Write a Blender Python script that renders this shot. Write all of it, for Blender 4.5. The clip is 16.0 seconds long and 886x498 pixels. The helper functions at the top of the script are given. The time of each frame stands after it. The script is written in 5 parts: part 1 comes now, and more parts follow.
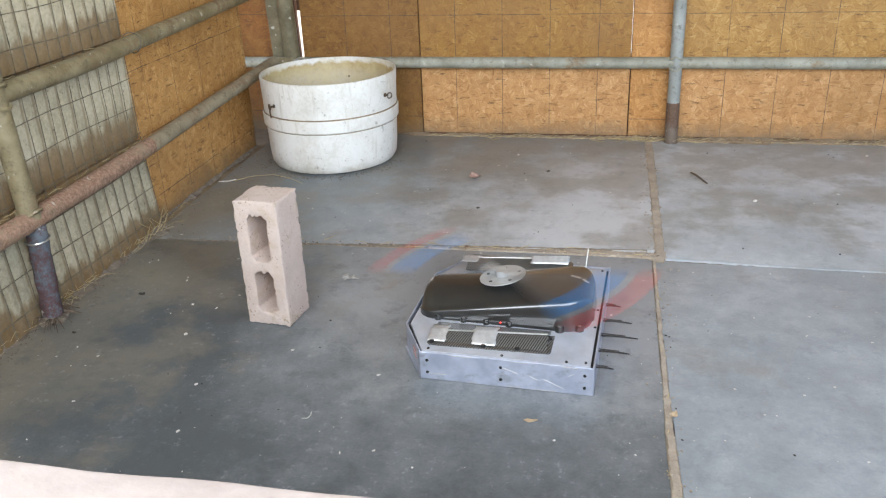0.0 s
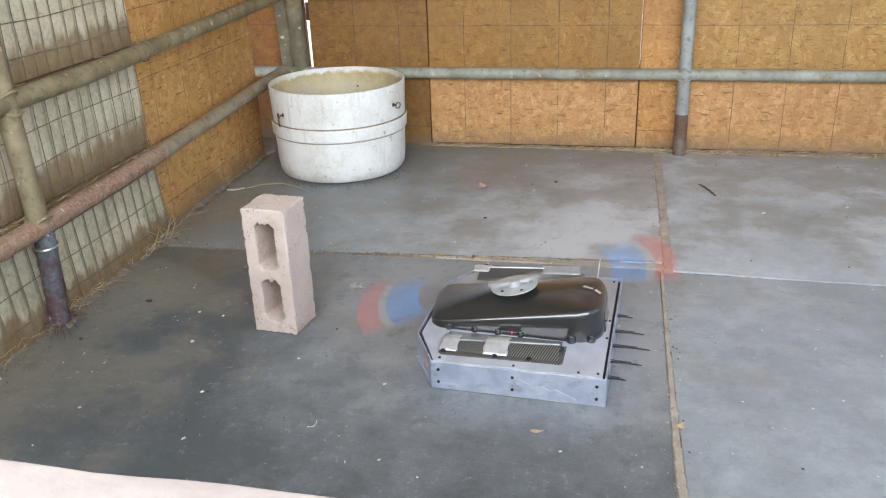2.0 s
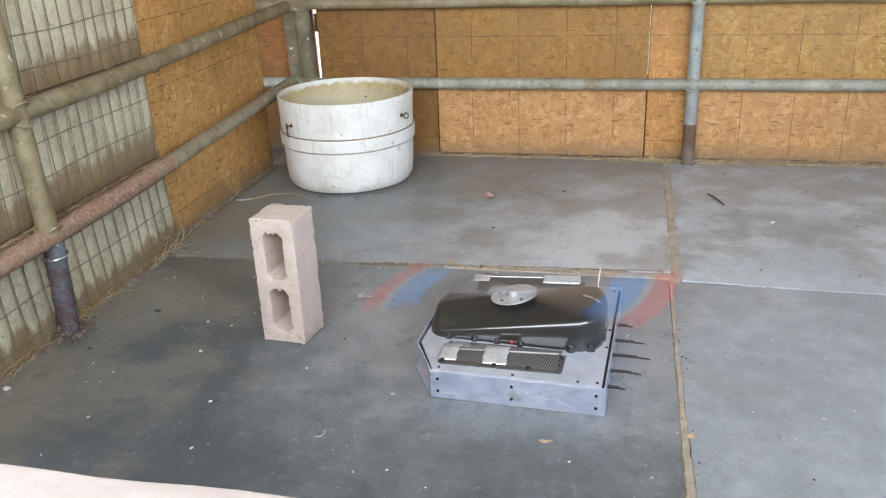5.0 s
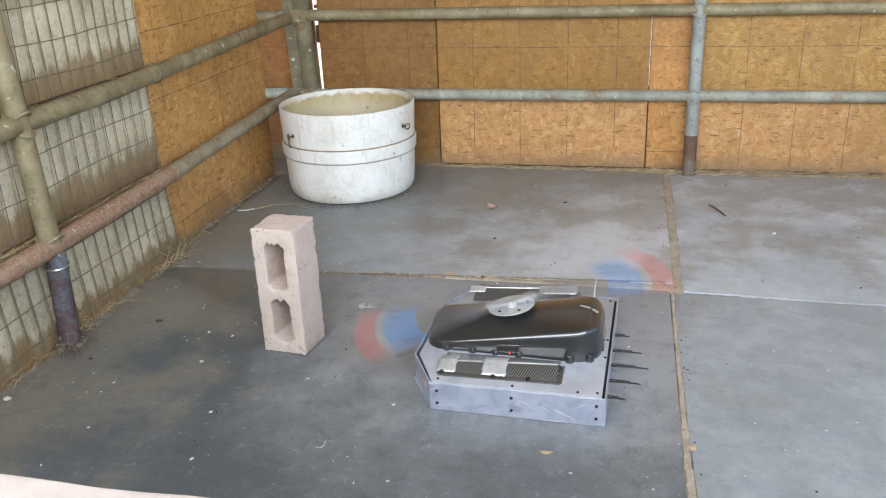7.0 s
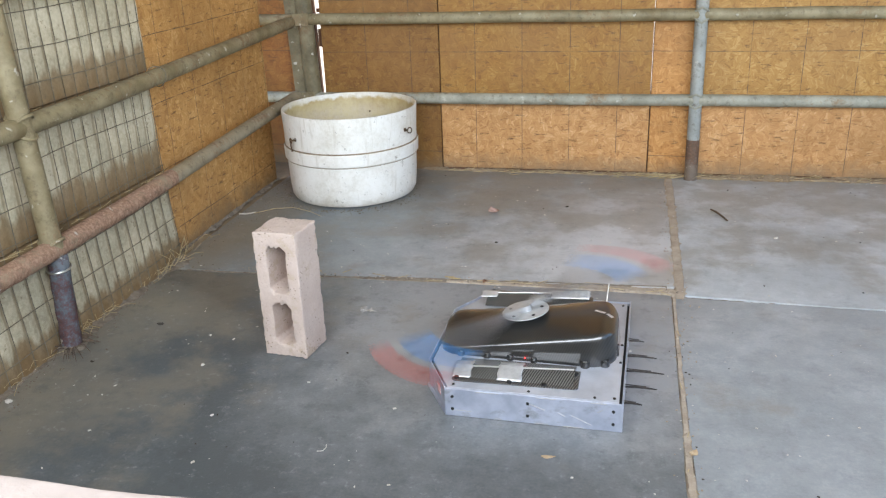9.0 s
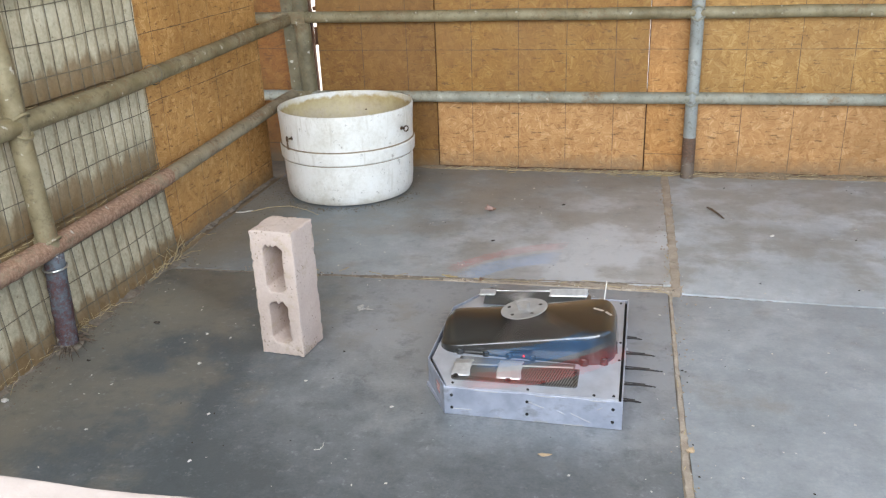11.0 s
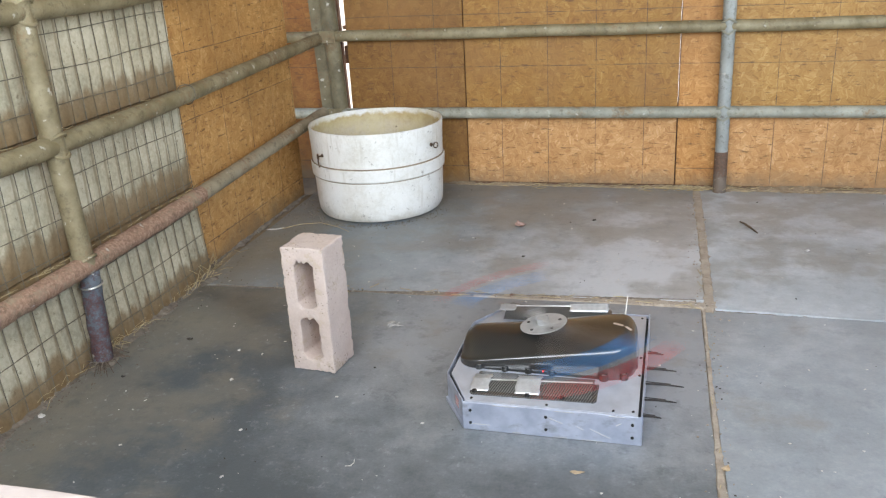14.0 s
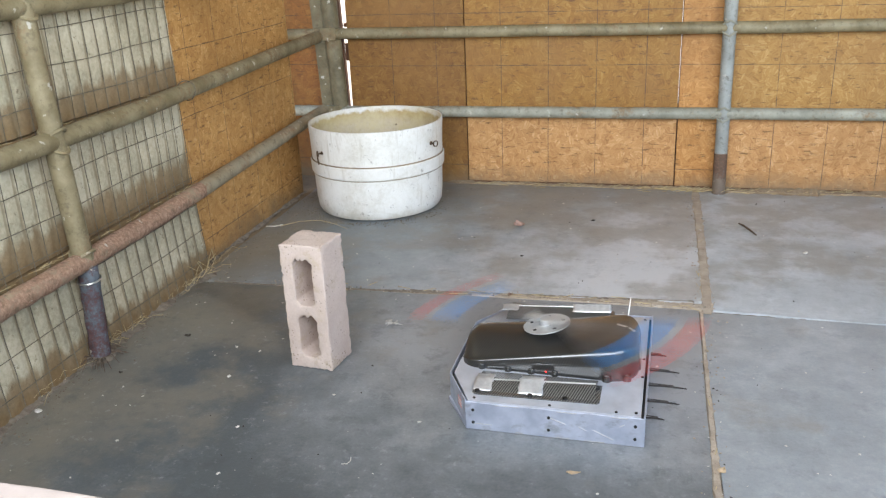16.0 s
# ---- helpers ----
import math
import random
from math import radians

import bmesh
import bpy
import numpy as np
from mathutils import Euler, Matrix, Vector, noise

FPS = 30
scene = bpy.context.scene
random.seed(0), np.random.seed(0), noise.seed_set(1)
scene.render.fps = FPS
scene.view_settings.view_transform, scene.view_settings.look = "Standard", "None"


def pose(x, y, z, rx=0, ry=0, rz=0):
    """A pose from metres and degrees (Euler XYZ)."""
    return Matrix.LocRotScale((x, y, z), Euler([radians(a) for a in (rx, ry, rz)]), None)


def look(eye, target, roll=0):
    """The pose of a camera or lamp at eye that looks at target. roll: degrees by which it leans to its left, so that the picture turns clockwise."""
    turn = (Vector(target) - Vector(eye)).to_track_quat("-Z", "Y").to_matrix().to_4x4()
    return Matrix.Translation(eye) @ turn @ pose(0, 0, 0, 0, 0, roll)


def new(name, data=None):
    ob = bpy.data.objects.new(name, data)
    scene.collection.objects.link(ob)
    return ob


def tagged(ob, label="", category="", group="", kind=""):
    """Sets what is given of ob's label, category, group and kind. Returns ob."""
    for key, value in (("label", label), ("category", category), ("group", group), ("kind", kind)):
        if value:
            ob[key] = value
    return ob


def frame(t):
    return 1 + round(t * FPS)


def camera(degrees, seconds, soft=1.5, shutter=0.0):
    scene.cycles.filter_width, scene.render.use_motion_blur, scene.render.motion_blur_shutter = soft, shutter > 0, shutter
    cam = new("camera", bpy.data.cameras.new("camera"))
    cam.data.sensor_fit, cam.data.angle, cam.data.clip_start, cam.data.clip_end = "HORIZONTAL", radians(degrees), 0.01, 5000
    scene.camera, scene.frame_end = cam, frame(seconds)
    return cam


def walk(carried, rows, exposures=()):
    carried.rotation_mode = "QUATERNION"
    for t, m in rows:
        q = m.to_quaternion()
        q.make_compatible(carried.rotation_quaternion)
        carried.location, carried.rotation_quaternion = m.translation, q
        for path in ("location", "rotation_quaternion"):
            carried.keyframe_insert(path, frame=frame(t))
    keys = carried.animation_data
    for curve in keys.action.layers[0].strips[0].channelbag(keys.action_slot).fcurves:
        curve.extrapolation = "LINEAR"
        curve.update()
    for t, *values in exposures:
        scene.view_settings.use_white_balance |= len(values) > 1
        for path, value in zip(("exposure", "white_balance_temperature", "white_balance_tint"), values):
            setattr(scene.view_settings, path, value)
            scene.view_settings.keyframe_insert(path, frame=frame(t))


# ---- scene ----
cam = camera(55.5, 16.0, soft=1.25, shutter=0.60)
# t, x, y, z, yaw, pitch, roll of a phone held over the front ledge
PATH = [
    (0, -0.0110, 0.0740, 1.2140, 10.810, -24.031, 2.128),
    (0.5, -0.0110, 0.0740, 1.2132, 10.874, -23.760, 2.199),
    (1, -0.0110, 0.0740, 1.2129, 11.045, -23.551, 2.196),
    (1.5, -0.0110, 0.0740, 1.2134, 11.284, -23.399, 2.185),
    (2, -0.0110, 0.0740, 1.2098, 11.443, -23.276, 1.903),
    (2.5, -0.0110, 0.0740, 1.2088, 11.339, -23.143, 1.805),
    (3, -0.0110, 0.0740, 1.2083, 11.443, -22.910, 1.896),
    (3.5, -0.0110, 0.0740, 1.2070, 11.702, -22.739, 2.059),
    (4, -0.0110, 0.0740, 1.2074, 11.902, -22.608, 2.116),
    (6.5, -0.0110, 0.0740, 1.2044, 11.953, -22.457, 2.182),
    (7, -0.0110, 0.0740, 1.2060, 12.043, -21.802, 2.118),
    (7.5, -0.0110, 0.0740, 1.2060, 12.182, -21.791, 2.098),
    (8, -0.0110, 0.0740, 1.2055, 12.240, -21.485, 2.034),
    (8.5, -0.0110, 0.0740, 1.2052, 12.076, -21.545, 2.033),
    (9, -0.0110, 0.0740, 1.2052, 12.205, -21.521, 2.021),
    (11.5, -0.0110, 0.0740, 1.2060, 11.936, -21.777, 2.022),
    (12, -0.0110, 0.0740, 1.2084, 12.238, -22.308, 2.299),
    (12.5, -0.0110, 0.0740, 1.2073, 12.607, -21.513, 2.721),
    (13, -0.0110, 0.0740, 1.2053, 12.490, -20.649, 2.571),
    (13.5, -0.0110, 0.0740, 1.2027, 12.885, -20.260, 2.835),
    (14, -0.0110, 0.0740, 1.2043, 13.790, -20.464, 2.983),
    (14.5, -0.0110, 0.0740, 1.2031, 13.979, -20.354, 2.894),
    (15, -0.0110, 0.0740, 1.2029, 13.777, -20.475, 2.991),
    (15.5, -0.0110, 0.0740, 1.2003, 14.094, -20.054, 2.673),
    (16, -0.0110, 0.0740, 1.2069, 13.910, -20.585, 2.402),
]
walk(cam, [(t, pose(x, y, z, 90 + pitch, roll, yaw)) for t, x, y, z, yaw, pitch, roll in PATH],
     exposures=[(0, 1.5), (16, 1.5)])

# ---- world, sun, light ----
SUN_EL, SUN_AZ = 68.0, -60.0  # degrees; azimuth from +y towards +x
world = bpy.data.worlds.new("World")
scene.world = world
world.use_nodes = True
wn = world.node_tree
sky = wn.nodes.new("ShaderNodeTexSky")
sky.sky_type = "NISHITA"
sky.sun_disc = False
sky.sun_elevation = radians(SUN_EL)
sky.sun_rotation = radians(SUN_AZ)
wn.nodes["Background"].inputs[1].default_value = 0.15
wn.links.new(sky.outputs[0], wn.nodes["Background"].inputs[0])
sun = new("sun", bpy.data.lights.new("sun", "SUN"))
sun.data.energy, sun.data.angle, sun.data.color = 4.0, radians(0.5), (1.0, 0.95, 0.87)
_d = Vector((math.sin(radians(SUN_AZ)) * math.cos(radians(SUN_EL)), math.cos(radians(SUN_AZ)) * math.cos(radians(SUN_EL)), math.sin(radians(SUN_EL))))
sun.matrix_world = look(_d * 30, (0, 0, 0))
# daylight that enters by the open front of the stall
opening = new("front_daylight", bpy.data.lights.new("front_daylight", "AREA"))
opening.data.shape, opening.data.size, opening.data.size_y = "RECTANGLE", 4.6, 1.5
opening.data.energy, opening.data.color = 109.0, (0.875, 0.93, 0.985)
opening.matrix_world = look((0.35, -0.75, 1.95), (0.0, 2.6, 0.3))


# ---- materials ----
def node(nt, kind, **sockets):
    n = nt.nodes.new(kind)
    for key, value in sockets.items():
        k = int(key[1:]) if key[0] == "i" and key[1:].isdigit() else key.replace("_", " ")
        if hasattr(value, "is_output"):
            nt.links.new(value, n.inputs[k])
        else:
            n.inputs[k].default_value = value
    return n


def ramp(nt, fac, stops):
    n = nt.nodes.new("ShaderNodeValToRGB")
    nt.links.new(fac, n.inputs[0])
    e = n.color_ramp.elements
    while len(e) < len(stops):
        e.new(0.5)
    for el, (p, c) in zip(e, stops):
        el.position = p
        el.color = (*c, 1) if len(c) == 3 else (c[0], c[0], c[0], 1)
    return n.outputs[0]


def mix(nt, fac, a, b, blend="MIX"):
    n = nt.nodes.new("ShaderNodeMixRGB")
    n.blend_type = blend
    for sock, value in zip(n.inputs, (fac, a, b)):
        if hasattr(value, "is_output"):
            nt.links.new(value, sock)
        else:
            sock.default_value = value if isinstance(value, (int, float)) else (*value, 1)
    return n.outputs[0]


def mth(nt, op, a, b=0.0, clamp=False):
    n = nt.nodes.new("ShaderNodeMath")
    n.operation, n.use_clamp = op, clamp
    for sock, value in zip(n.inputs, (a, b)):
        if hasattr(value, "is_output"):
            nt.links.new(value, sock)
        else:
            sock.default_value = value
    return n.outputs[0]


def base_mat(name, rough=0.7, metal=0.0, coords="Object"):
    m = bpy.data.materials.new(name)
    m.use_nodes = True
    nt = m.node_tree
    bsdf = nt.nodes["Principled BSDF"]
    bsdf.inputs["Roughness"].default_value = rough
    bsdf.inputs["Metallic"].default_value = metal
    tc = nt.nodes.new("ShaderNodeTexCoord")
    return m, nt, bsdf, tc.outputs[coords]


def noise_of(nt, co, scale, detail=4.0, rough=0.55, stretch=None, turn=(0, 0, 0)):
    if stretch:
        mp = nt.nodes.new("ShaderNodeMapping")
        nt.links.new(co, mp.inputs[0])
        mp.inputs["Scale"].default_value = stretch
        mp.inputs["Rotation"].default_value = turn
        co = mp.outputs[0]
    n = node(nt, "ShaderNodeTexNoise", Vector=co, Scale=scale, Detail=detail, Roughness=rough)
    return n.outputs[0]


def bump(nt, bsdf, height, strength, distance):
    b = node(nt, "ShaderNodeBump", Strength=strength, Distance=distance, Height=height)
    nt.links.new(b.outputs[0], bsdf.inputs["Normal"])


def world_pos(nt):
    return nt.nodes.new("ShaderNodeNewGeometry").outputs["Position"]


def speckled(name, c1, c2, scale=6.0, fine=60.0, rough=0.75, metal=0.0, bump_mm=1.0, spot=None, spot_at=0.66, rough_var=0.12):
    """Two-scale mottled surface with optional darker or lighter spots."""
    m, nt, bsdf, co = base_mat(name, rough, metal)
    big = noise_of(nt, co, scale, 5)
    small = noise_of(nt, co, fine, 4, 0.65)
    f = mth(nt, "ADD", mth(nt, "MULTIPLY", big, 0.65), mth(nt, "MULTIPLY", small, 0.35))
    col = ramp(nt, f, [(0.36, c1), (0.64, c2)])
    if spot:
        s = noise_of(nt, co, scale * 2.3, 6, 0.7)
        col = mix(nt, ramp(nt, s, [(spot_at - 0.04, (0.0,)), (spot_at + 0.05, (1.0,))]), col, spot)
    nt.links.new(col, bsdf.inputs["Base Color"])
    nt.links.new(mth(nt, "ADD", mth(nt, "MULTIPLY", small, rough_var * 2), rough - rough_var), bsdf.inputs["Roughness"])
    bump(nt, bsdf, small, 0.6, bump_mm / 1000)
    return m


def osb_mat(name, tint, pitches=((0, 0.2285), (2, 0.2500))):
    """Oriented strand board: pressed flakes in several directions, printed nailing lines, grime near the floor."""
    m, nt, bsdf, co = base_mat(name, 0.62)
    info = nt.nodes.new("ShaderNodeObjectInfo")
    shift = nt.nodes.new("ShaderNodeVectorMath")
    shift.operation = "MULTIPLY_ADD"
    nt.links.new(co, shift.inputs[0])
    shift.inputs[1].default_value = (1, 1, 1)
    off = node(nt, "ShaderNodeCombineXYZ", X=mth(nt, "MULTIPLY", info.outputs["Random"], 37.0), Z=mth(nt, "MULTIPLY", info.outputs["Random"], 19.0))
    nt.links.new(off.outputs[0], shift.inputs[2])
    p = shift.outputs[0]
    warp = nt.nodes.new("ShaderNodeTexNoise")
    nt.links.new(p, warp.inputs["Vector"])
    warp.inputs["Scale"].default_value = 14.0
    wv = nt.nodes.new("ShaderNodeVectorMath")
    wv.operation = "MULTIPLY_ADD"
    nt.links.new(warp.outputs["Color"], wv.inputs[0])
    wv.inputs[1].default_value = (0.05, 0.0, 0.05)
    nt.links.new(p, wv.inputs[2])
    # each flake has its own tone and its own grain direction
    f = fib = None
    for sc, mean in ((16.0, 0.0), (27.0, 0.9), (42.0, 2.1)):
        v = node(nt, "ShaderNodeTexVoronoi", Vector=wv.outputs[0], Scale=sc)
        sep = nt.nodes.new("ShaderNodeSeparateColor")
        nt.links.new(v.outputs["Color"], sep.inputs[0])
        rot = nt.nodes.new("ShaderNodeVectorRotate")
        rot.rotation_type = "Y_AXIS"
        nt.links.new(p, rot.inputs["Vector"])
        nt.links.new(mth(nt, "ADD", mth(nt, "MULTIPLY", sep.outputs[0], 3.1416), mean), rot.inputs["Angle"])
        grain = noise_of(nt, rot.outputs[0], 1.0, 4, 0.62, (12.0, 36.0, 115.0))
        keep = ramp(nt, sep.outputs[2], [(0.48, (0.0,)), (0.56, (1.0,))])
        f = sep.outputs[1] if f is None else mix(nt, keep, f, sep.outputs[1])
        fib = grain if fib is None else mix(nt, keep, fib, grain)
    val = mth(nt, "ADD", mth(nt, "MULTIPLY", f, 0.20), mth(nt, "MULTIPLY", fib, 0.88))
    t = tint
    col = ramp(nt, val, [(0.26, (0.30 * t[0], 0.15 * t[1], 0.042 * t[2])), (0.44, (0.50 * t[0], 0.275 * t[1], 0.085 * t[2])),
                         (0.60, (0.60 * t[0], 0.36 * t[1], 0.125 * t[2])), (0.78, (0.77 * t[0], 0.53 * t[1], 0.25 * t[2]))])
    # single long pale strands lying over the rest
    for turn, sc in ((0.5, 1.0), (-0.75, 1.15)):
        strand = noise_of(nt, p, 1.0 * sc, 2, 0.5, (9.0, 20.0, 62.0), (0, turn, 0))
        col = mix(nt, ramp(nt, strand, [(0.63, (0.0,)), (0.71, (0.24,))]), col, (0.78 * t[0], 0.53 * t[1], 0.24 * t[2]))
    dark = noise_of(nt, p, 48, 5, 0.72, (0.28, 1, 1.3), (0, 0.25, 0))
    col = mix(nt, ramp(nt, dark, [(0.57, (0.0,)), (0.645, (0.85,))]), col, (0.11, 0.05, 0.016))
    stain = noise_of(nt, p, 2.2, 5, 0.6)
    col = mix(nt, ramp(nt, stain, [(0.46, (0.0,)), (0.72, (0.6,))]), col, (0.27, 0.135, 0.04), "MIX")
    # printed lines
    xyz = nt.nodes.new("ShaderNodeSeparateXYZ")
    nt.links.new(co, xyz.inputs[0])
    wob = mth(nt, "MULTIPLY", mth(nt, "SUBTRACT", noise_of(nt, p, 3.0, 2), 0.5), 0.008)
    lines = None
    for out, pitch in pitches:
        c = mth(nt, "ADD", xyz.outputs[out], wob)
        c = mth(nt, "PINGPONG", c, pitch / 2)
        ln = mth(nt, "LESS_THAN", c, 0.0017)
        lines = ln if lines is None else mth(nt, "MAXIMUM", lines, ln)
    worn = ramp(nt, noise_of(nt, p, 14, 4), [(0.36, (0.15,)), (0.52, (0.8,))])
    col = mix(nt, mth(nt, "MULTIPLY", lines, worn), col, (0.07, 0.045, 0.03))
    # splashed dirt, ragged, from the bedding
    wz = nt.nodes.new("ShaderNodeSeparateXYZ")
    nt.links.new(world_pos(nt), wz.inputs[0])
    hgt = mth(nt, "ADD", wz.outputs[2], mth(nt, "MULTIPLY", mth(nt, "SUBTRACT", noise_of(nt, p, 8, 5, 0.7), 0.5), 0.22))
    col = mix(nt, ramp(nt, hgt, [(0.0, (0.75,)), (0.10, (0.0,))]), col, (0.20, 0.135, 0.075))
    nt.links.new(col, bsdf.inputs["Base Color"])
    bump(nt, bsdf, mth(nt, "ADD", mth(nt, "MULTIPLY", f, 0.6), mth(nt, "MULTIPLY", fib, 0.3)), 0.55, 0.0018)
    return m


def rubber_mat(name, k, centre=(-0.60, 2.15), reach=1.0, centre_pale=0.0, patchy=1.0):
    """Rubber under dust; k: how thickly the dust lies; paler round centre, fading out to reach; patchy: how uneven it
    is.
    """
    m, nt, bsdf, co = base_mat(name, 0.6)
    p = world_pos(nt)
    big = noise_of(nt, p, 1.5, 8, 0.66, (1, 0.7, 1), (0, 0, 0.5))
    mid = noise_of(nt, p, 8.5, 8, 0.74)
    fine = noise_of(nt, p, 130, 3, 0.6)
    dust = mth(nt, "ADD", mth(nt, "MULTIPLY", big, 0.52), mth(nt, "ADD", mth(nt, "MULTIPLY", mid, 0.42), mth(nt, "MULTIPLY", fine, 0.10)))
    dust = mth(nt, "ADD", mth(nt, "MULTIPLY", mth(nt, "SUBTRACT", dust, 0.52), patchy), 0.52)
    # paler close to the centre, darker away from it
    if centre_pale:
        far = node(nt, "ShaderNodeVectorMath")
        far.operation = "DISTANCE"
        nt.links.new(p, far.inputs[0])
        far.inputs[1].default_value = (*centre, 0.0)
        pale_near = mth(nt, "SUBTRACT", 1.0, mth(nt, "DIVIDE", far.outputs["Value"], reach), True)
        dust = mth(nt, "ADD", dust, mth(nt, "MULTIPLY", mth(nt, "SUBTRACT", pale_near, 0.30), centre_pale))
    col = ramp(nt, dust, [(0.39, (0.088 * k, 0.101 * k, 0.108 * k)), (0.52, (0.165 * k, 0.178 * k, 0.188 * k)), (0.66, (0.285 * k, 0.292 * k, 0.302 * k))])
    # tan silt towards the walls and on trodden patches
    silt = noise_of(nt, p, 2.7, 6, 0.65)
    xyz = nt.nodes.new("ShaderNodeSeparateXYZ")
    nt.links.new(p, xyz.inputs[0])
    left = mth(nt, "MULTIPLY", mth(nt, "ADD", xyz.outputs[0], 1.15), -0.40)
    back = mth(nt, "MULTIPLY", mth(nt, "SUBTRACT", xyz.outputs[1], 3.15), 0.10)
    s = mth(nt, "ADD", silt, mth(nt, "MAXIMUM", mth(nt, "MAXIMUM", left, back), -0.13))
    col = mix(nt, ramp(nt, s, [(0.46, (0.0,)), (0.535, (0.30,)), (0.56, (0.45,)), (0.82, (0.88,))]), col, (0.225, 0.198, 0.152))
    # dark worn spots where the dust is rubbed away
    worn = noise_of(nt, p, 12, 7, 0.74)
    col = mix(nt, ramp(nt, worn, [(0.53, (0.0,)), (0.68, (0.5 * patchy,))]), col, (0.062 * k, 0.070 * k, 0.076 * k))
    # pale scuffs and small chalky flecks
    sc = noise_of(nt, p, 11, 6, 0.78, (1, 0.6, 1), (0, 0, 0.5))
    col = mix(nt, ramp(nt, sc, [(0.60, (0.0,)), (0.76, (0.28,))]), col, (0.36, 0.37, 0.375))
    fleck = noise_of(nt, p, 42, 4, 0.7)
    col = mix(nt, mth(nt, "MULTIPLY", ramp(nt, fleck, [(0.57, (0.0,)), (0.68, (0.38,))]), ramp(nt, mid, [(0.44, (0.0,)), (0.58, (1.0,))])), col, (0.40, 0.415, 0.43))
    nt.links.new(col, bsdf.inputs["Base Color"])
    nt.links.new(ramp(nt, mid, [(0.35, (0.34,)), (0.65, (0.58,))]), bsdf.inputs["Roughness"])
    bump(nt, bsdf, mth(nt, "ADD", fine, mth(nt, "MULTIPLY", mid, 0.8)), 0.5, 0.0012)
    return m


def fibre_board():
    """Off-white board behind the wire, splashed brown above each rail."""
    m, nt, bsdf, co = base_mat("white_board", 0.85)
    p = world_pos(nt)
    big, fine = noise_of(nt, p, 5, 5, 0.6), noise_of(nt, p, 70, 4, 0.7)
    f = mth(nt, "ADD", mth(nt, "MULTIPLY", big, 0.6), mth(nt, "MULTIPLY", fine, 0.4))
    col = ramp(nt, f, [(0.36, (0.31, 0.275, 0.19)), (0.54, (0.52, 0.465, 0.335)), (0.7, (0.67, 0.62, 0.485))])
    xyz = nt.nodes.new("ShaderNodeSeparateXYZ")
    nt.links.new(p, xyz.inputs[0])
    drip = noise_of(nt, p, 16, 3, 0.5, (0.2, 1.5, 0.25))
    jag = mth(nt, "MULTIPLY", mth(nt, "SUBTRACT", mth(nt, "ADD", mth(nt, "MULTIPLY", drip, 0.8), mth(nt, "MULTIPLY", big, 0.4)), 0.6), 0.17)
    total = None
    for z0, reach in ((-0.01, 0.115), (0.325, 0.150), (0.695, 0.140), (1.055, 0.145)):
        d = mth(nt, "SUBTRACT", xyz.outputs[2], z0)
        above = mth(nt, "GREATER_THAN", d, 0.0)
        band = ramp(nt, mth(nt, "DIVIDE", mth(nt, "SUBTRACT", d, jag), reach), [(0.30, (0.92,)), (0.78, (0.72,)), (1.05, (0.0,))])
        band = mth(nt, "MULTIPLY", band, above)
        total = band if total is None else mth(nt, "MAXIMUM", total, band)
    stain = mix(nt, fine, (0.12, 0.068, 0.024), (0.24, 0.145, 0.056))
    col = mix(nt, total, col, stain)
    # dirt that gathers along the wires
    seam = mth(nt, "PINGPONG", mth(nt, "SUBTRACT", xyz.outputs[1], 2.186), 0.02915)
    seam = ramp(nt, mth(nt, "ADD", seam, mth(nt, "MULTIPLY", mth(nt, "SUBTRACT", big, 0.5), 0.012)), [(0.001, (0.7,)), (0.0075, (0.0,))])
    col = mix(nt, seam, col, (0.22, 0.165, 0.095))
    spots = noise_of(nt, p, 34, 5, 0.75)
    col = mix(nt, ramp(nt, spots, [(0.60, (0.0,)), (0.68, (0.75,))]), col, (0.16, 0.12, 0.07))
    nt.links.new(col, bsdf.inputs["Base Color"])
    bump(nt, bsdf, fine, 0.6, 0.002)
    return m


def carbon_mat(name, gloss=0.16, tow=0.040):
    """Clear-coated 2x2 twill; each tow about 3 mm."""
    m, nt, bsdf, co = base_mat(name, 0.4)
    mp = nt.nodes.new("ShaderNodeMapping")
    nt.links.new(co, mp.inputs[0])
    mp.inputs["Rotation"].default_value = (0, radians(-20), radians(16))
    w = nt.nodes.new("ShaderNodeTexWave")
    nt.links.new(mp.outputs[0], w.inputs[0])
    w.inputs["Scale"].default_value = 52.0
    w.inputs["Distortion"].default_value = 0.6
    n = noise_of(nt, co, 30, 3)
    col = ramp(nt, w.outputs[0], [(0.35, (0.010, 0.010, 0.010)), (0.65, (tow, tow * 0.98, tow * 0.92))])
    col = mix(nt, ramp(nt, n, [(0.4, (0.0,)), (0.8, (0.25,))]), col, (0.04, 0.036, 0.028))
    nt.links.new(col, bsdf.inputs["Base Color"])
    bsdf.inputs["Coat Weight"].default_value = 1.0
    bsdf.inputs["Coat Roughness"].default_value = gloss
    bsdf.inputs["Coat IOR"].default_value = 1.58
    return m


def brushed(name, c1, c2, rough=0.38, metal=0.9, streak=(1, 1, 12)):
    m, nt, bsdf, co = base_mat(name, rough, metal)
    a = noise_of(nt, co, 12, 5, 0.6)
    b = noise_of(nt, co, 40, 3, 0.6, streak)
    f = mth(nt, "ADD", mth(nt, "MULTIPLY", a, 0.6), mth(nt, "MULTIPLY", b, 0.4))
    nt.links.new(ramp(nt, f, [(0.35, c1), (0.65, c2)]), bsdf.inputs["Base Color"])
    nt.links.new(mth(nt, "ADD", mth(nt, "MULTIPLY", a, 0.3), rough - 0.15), bsdf.inputs["Roughness"])
    bump(nt, bsdf, b, 0.15, 0.0006)
    return m


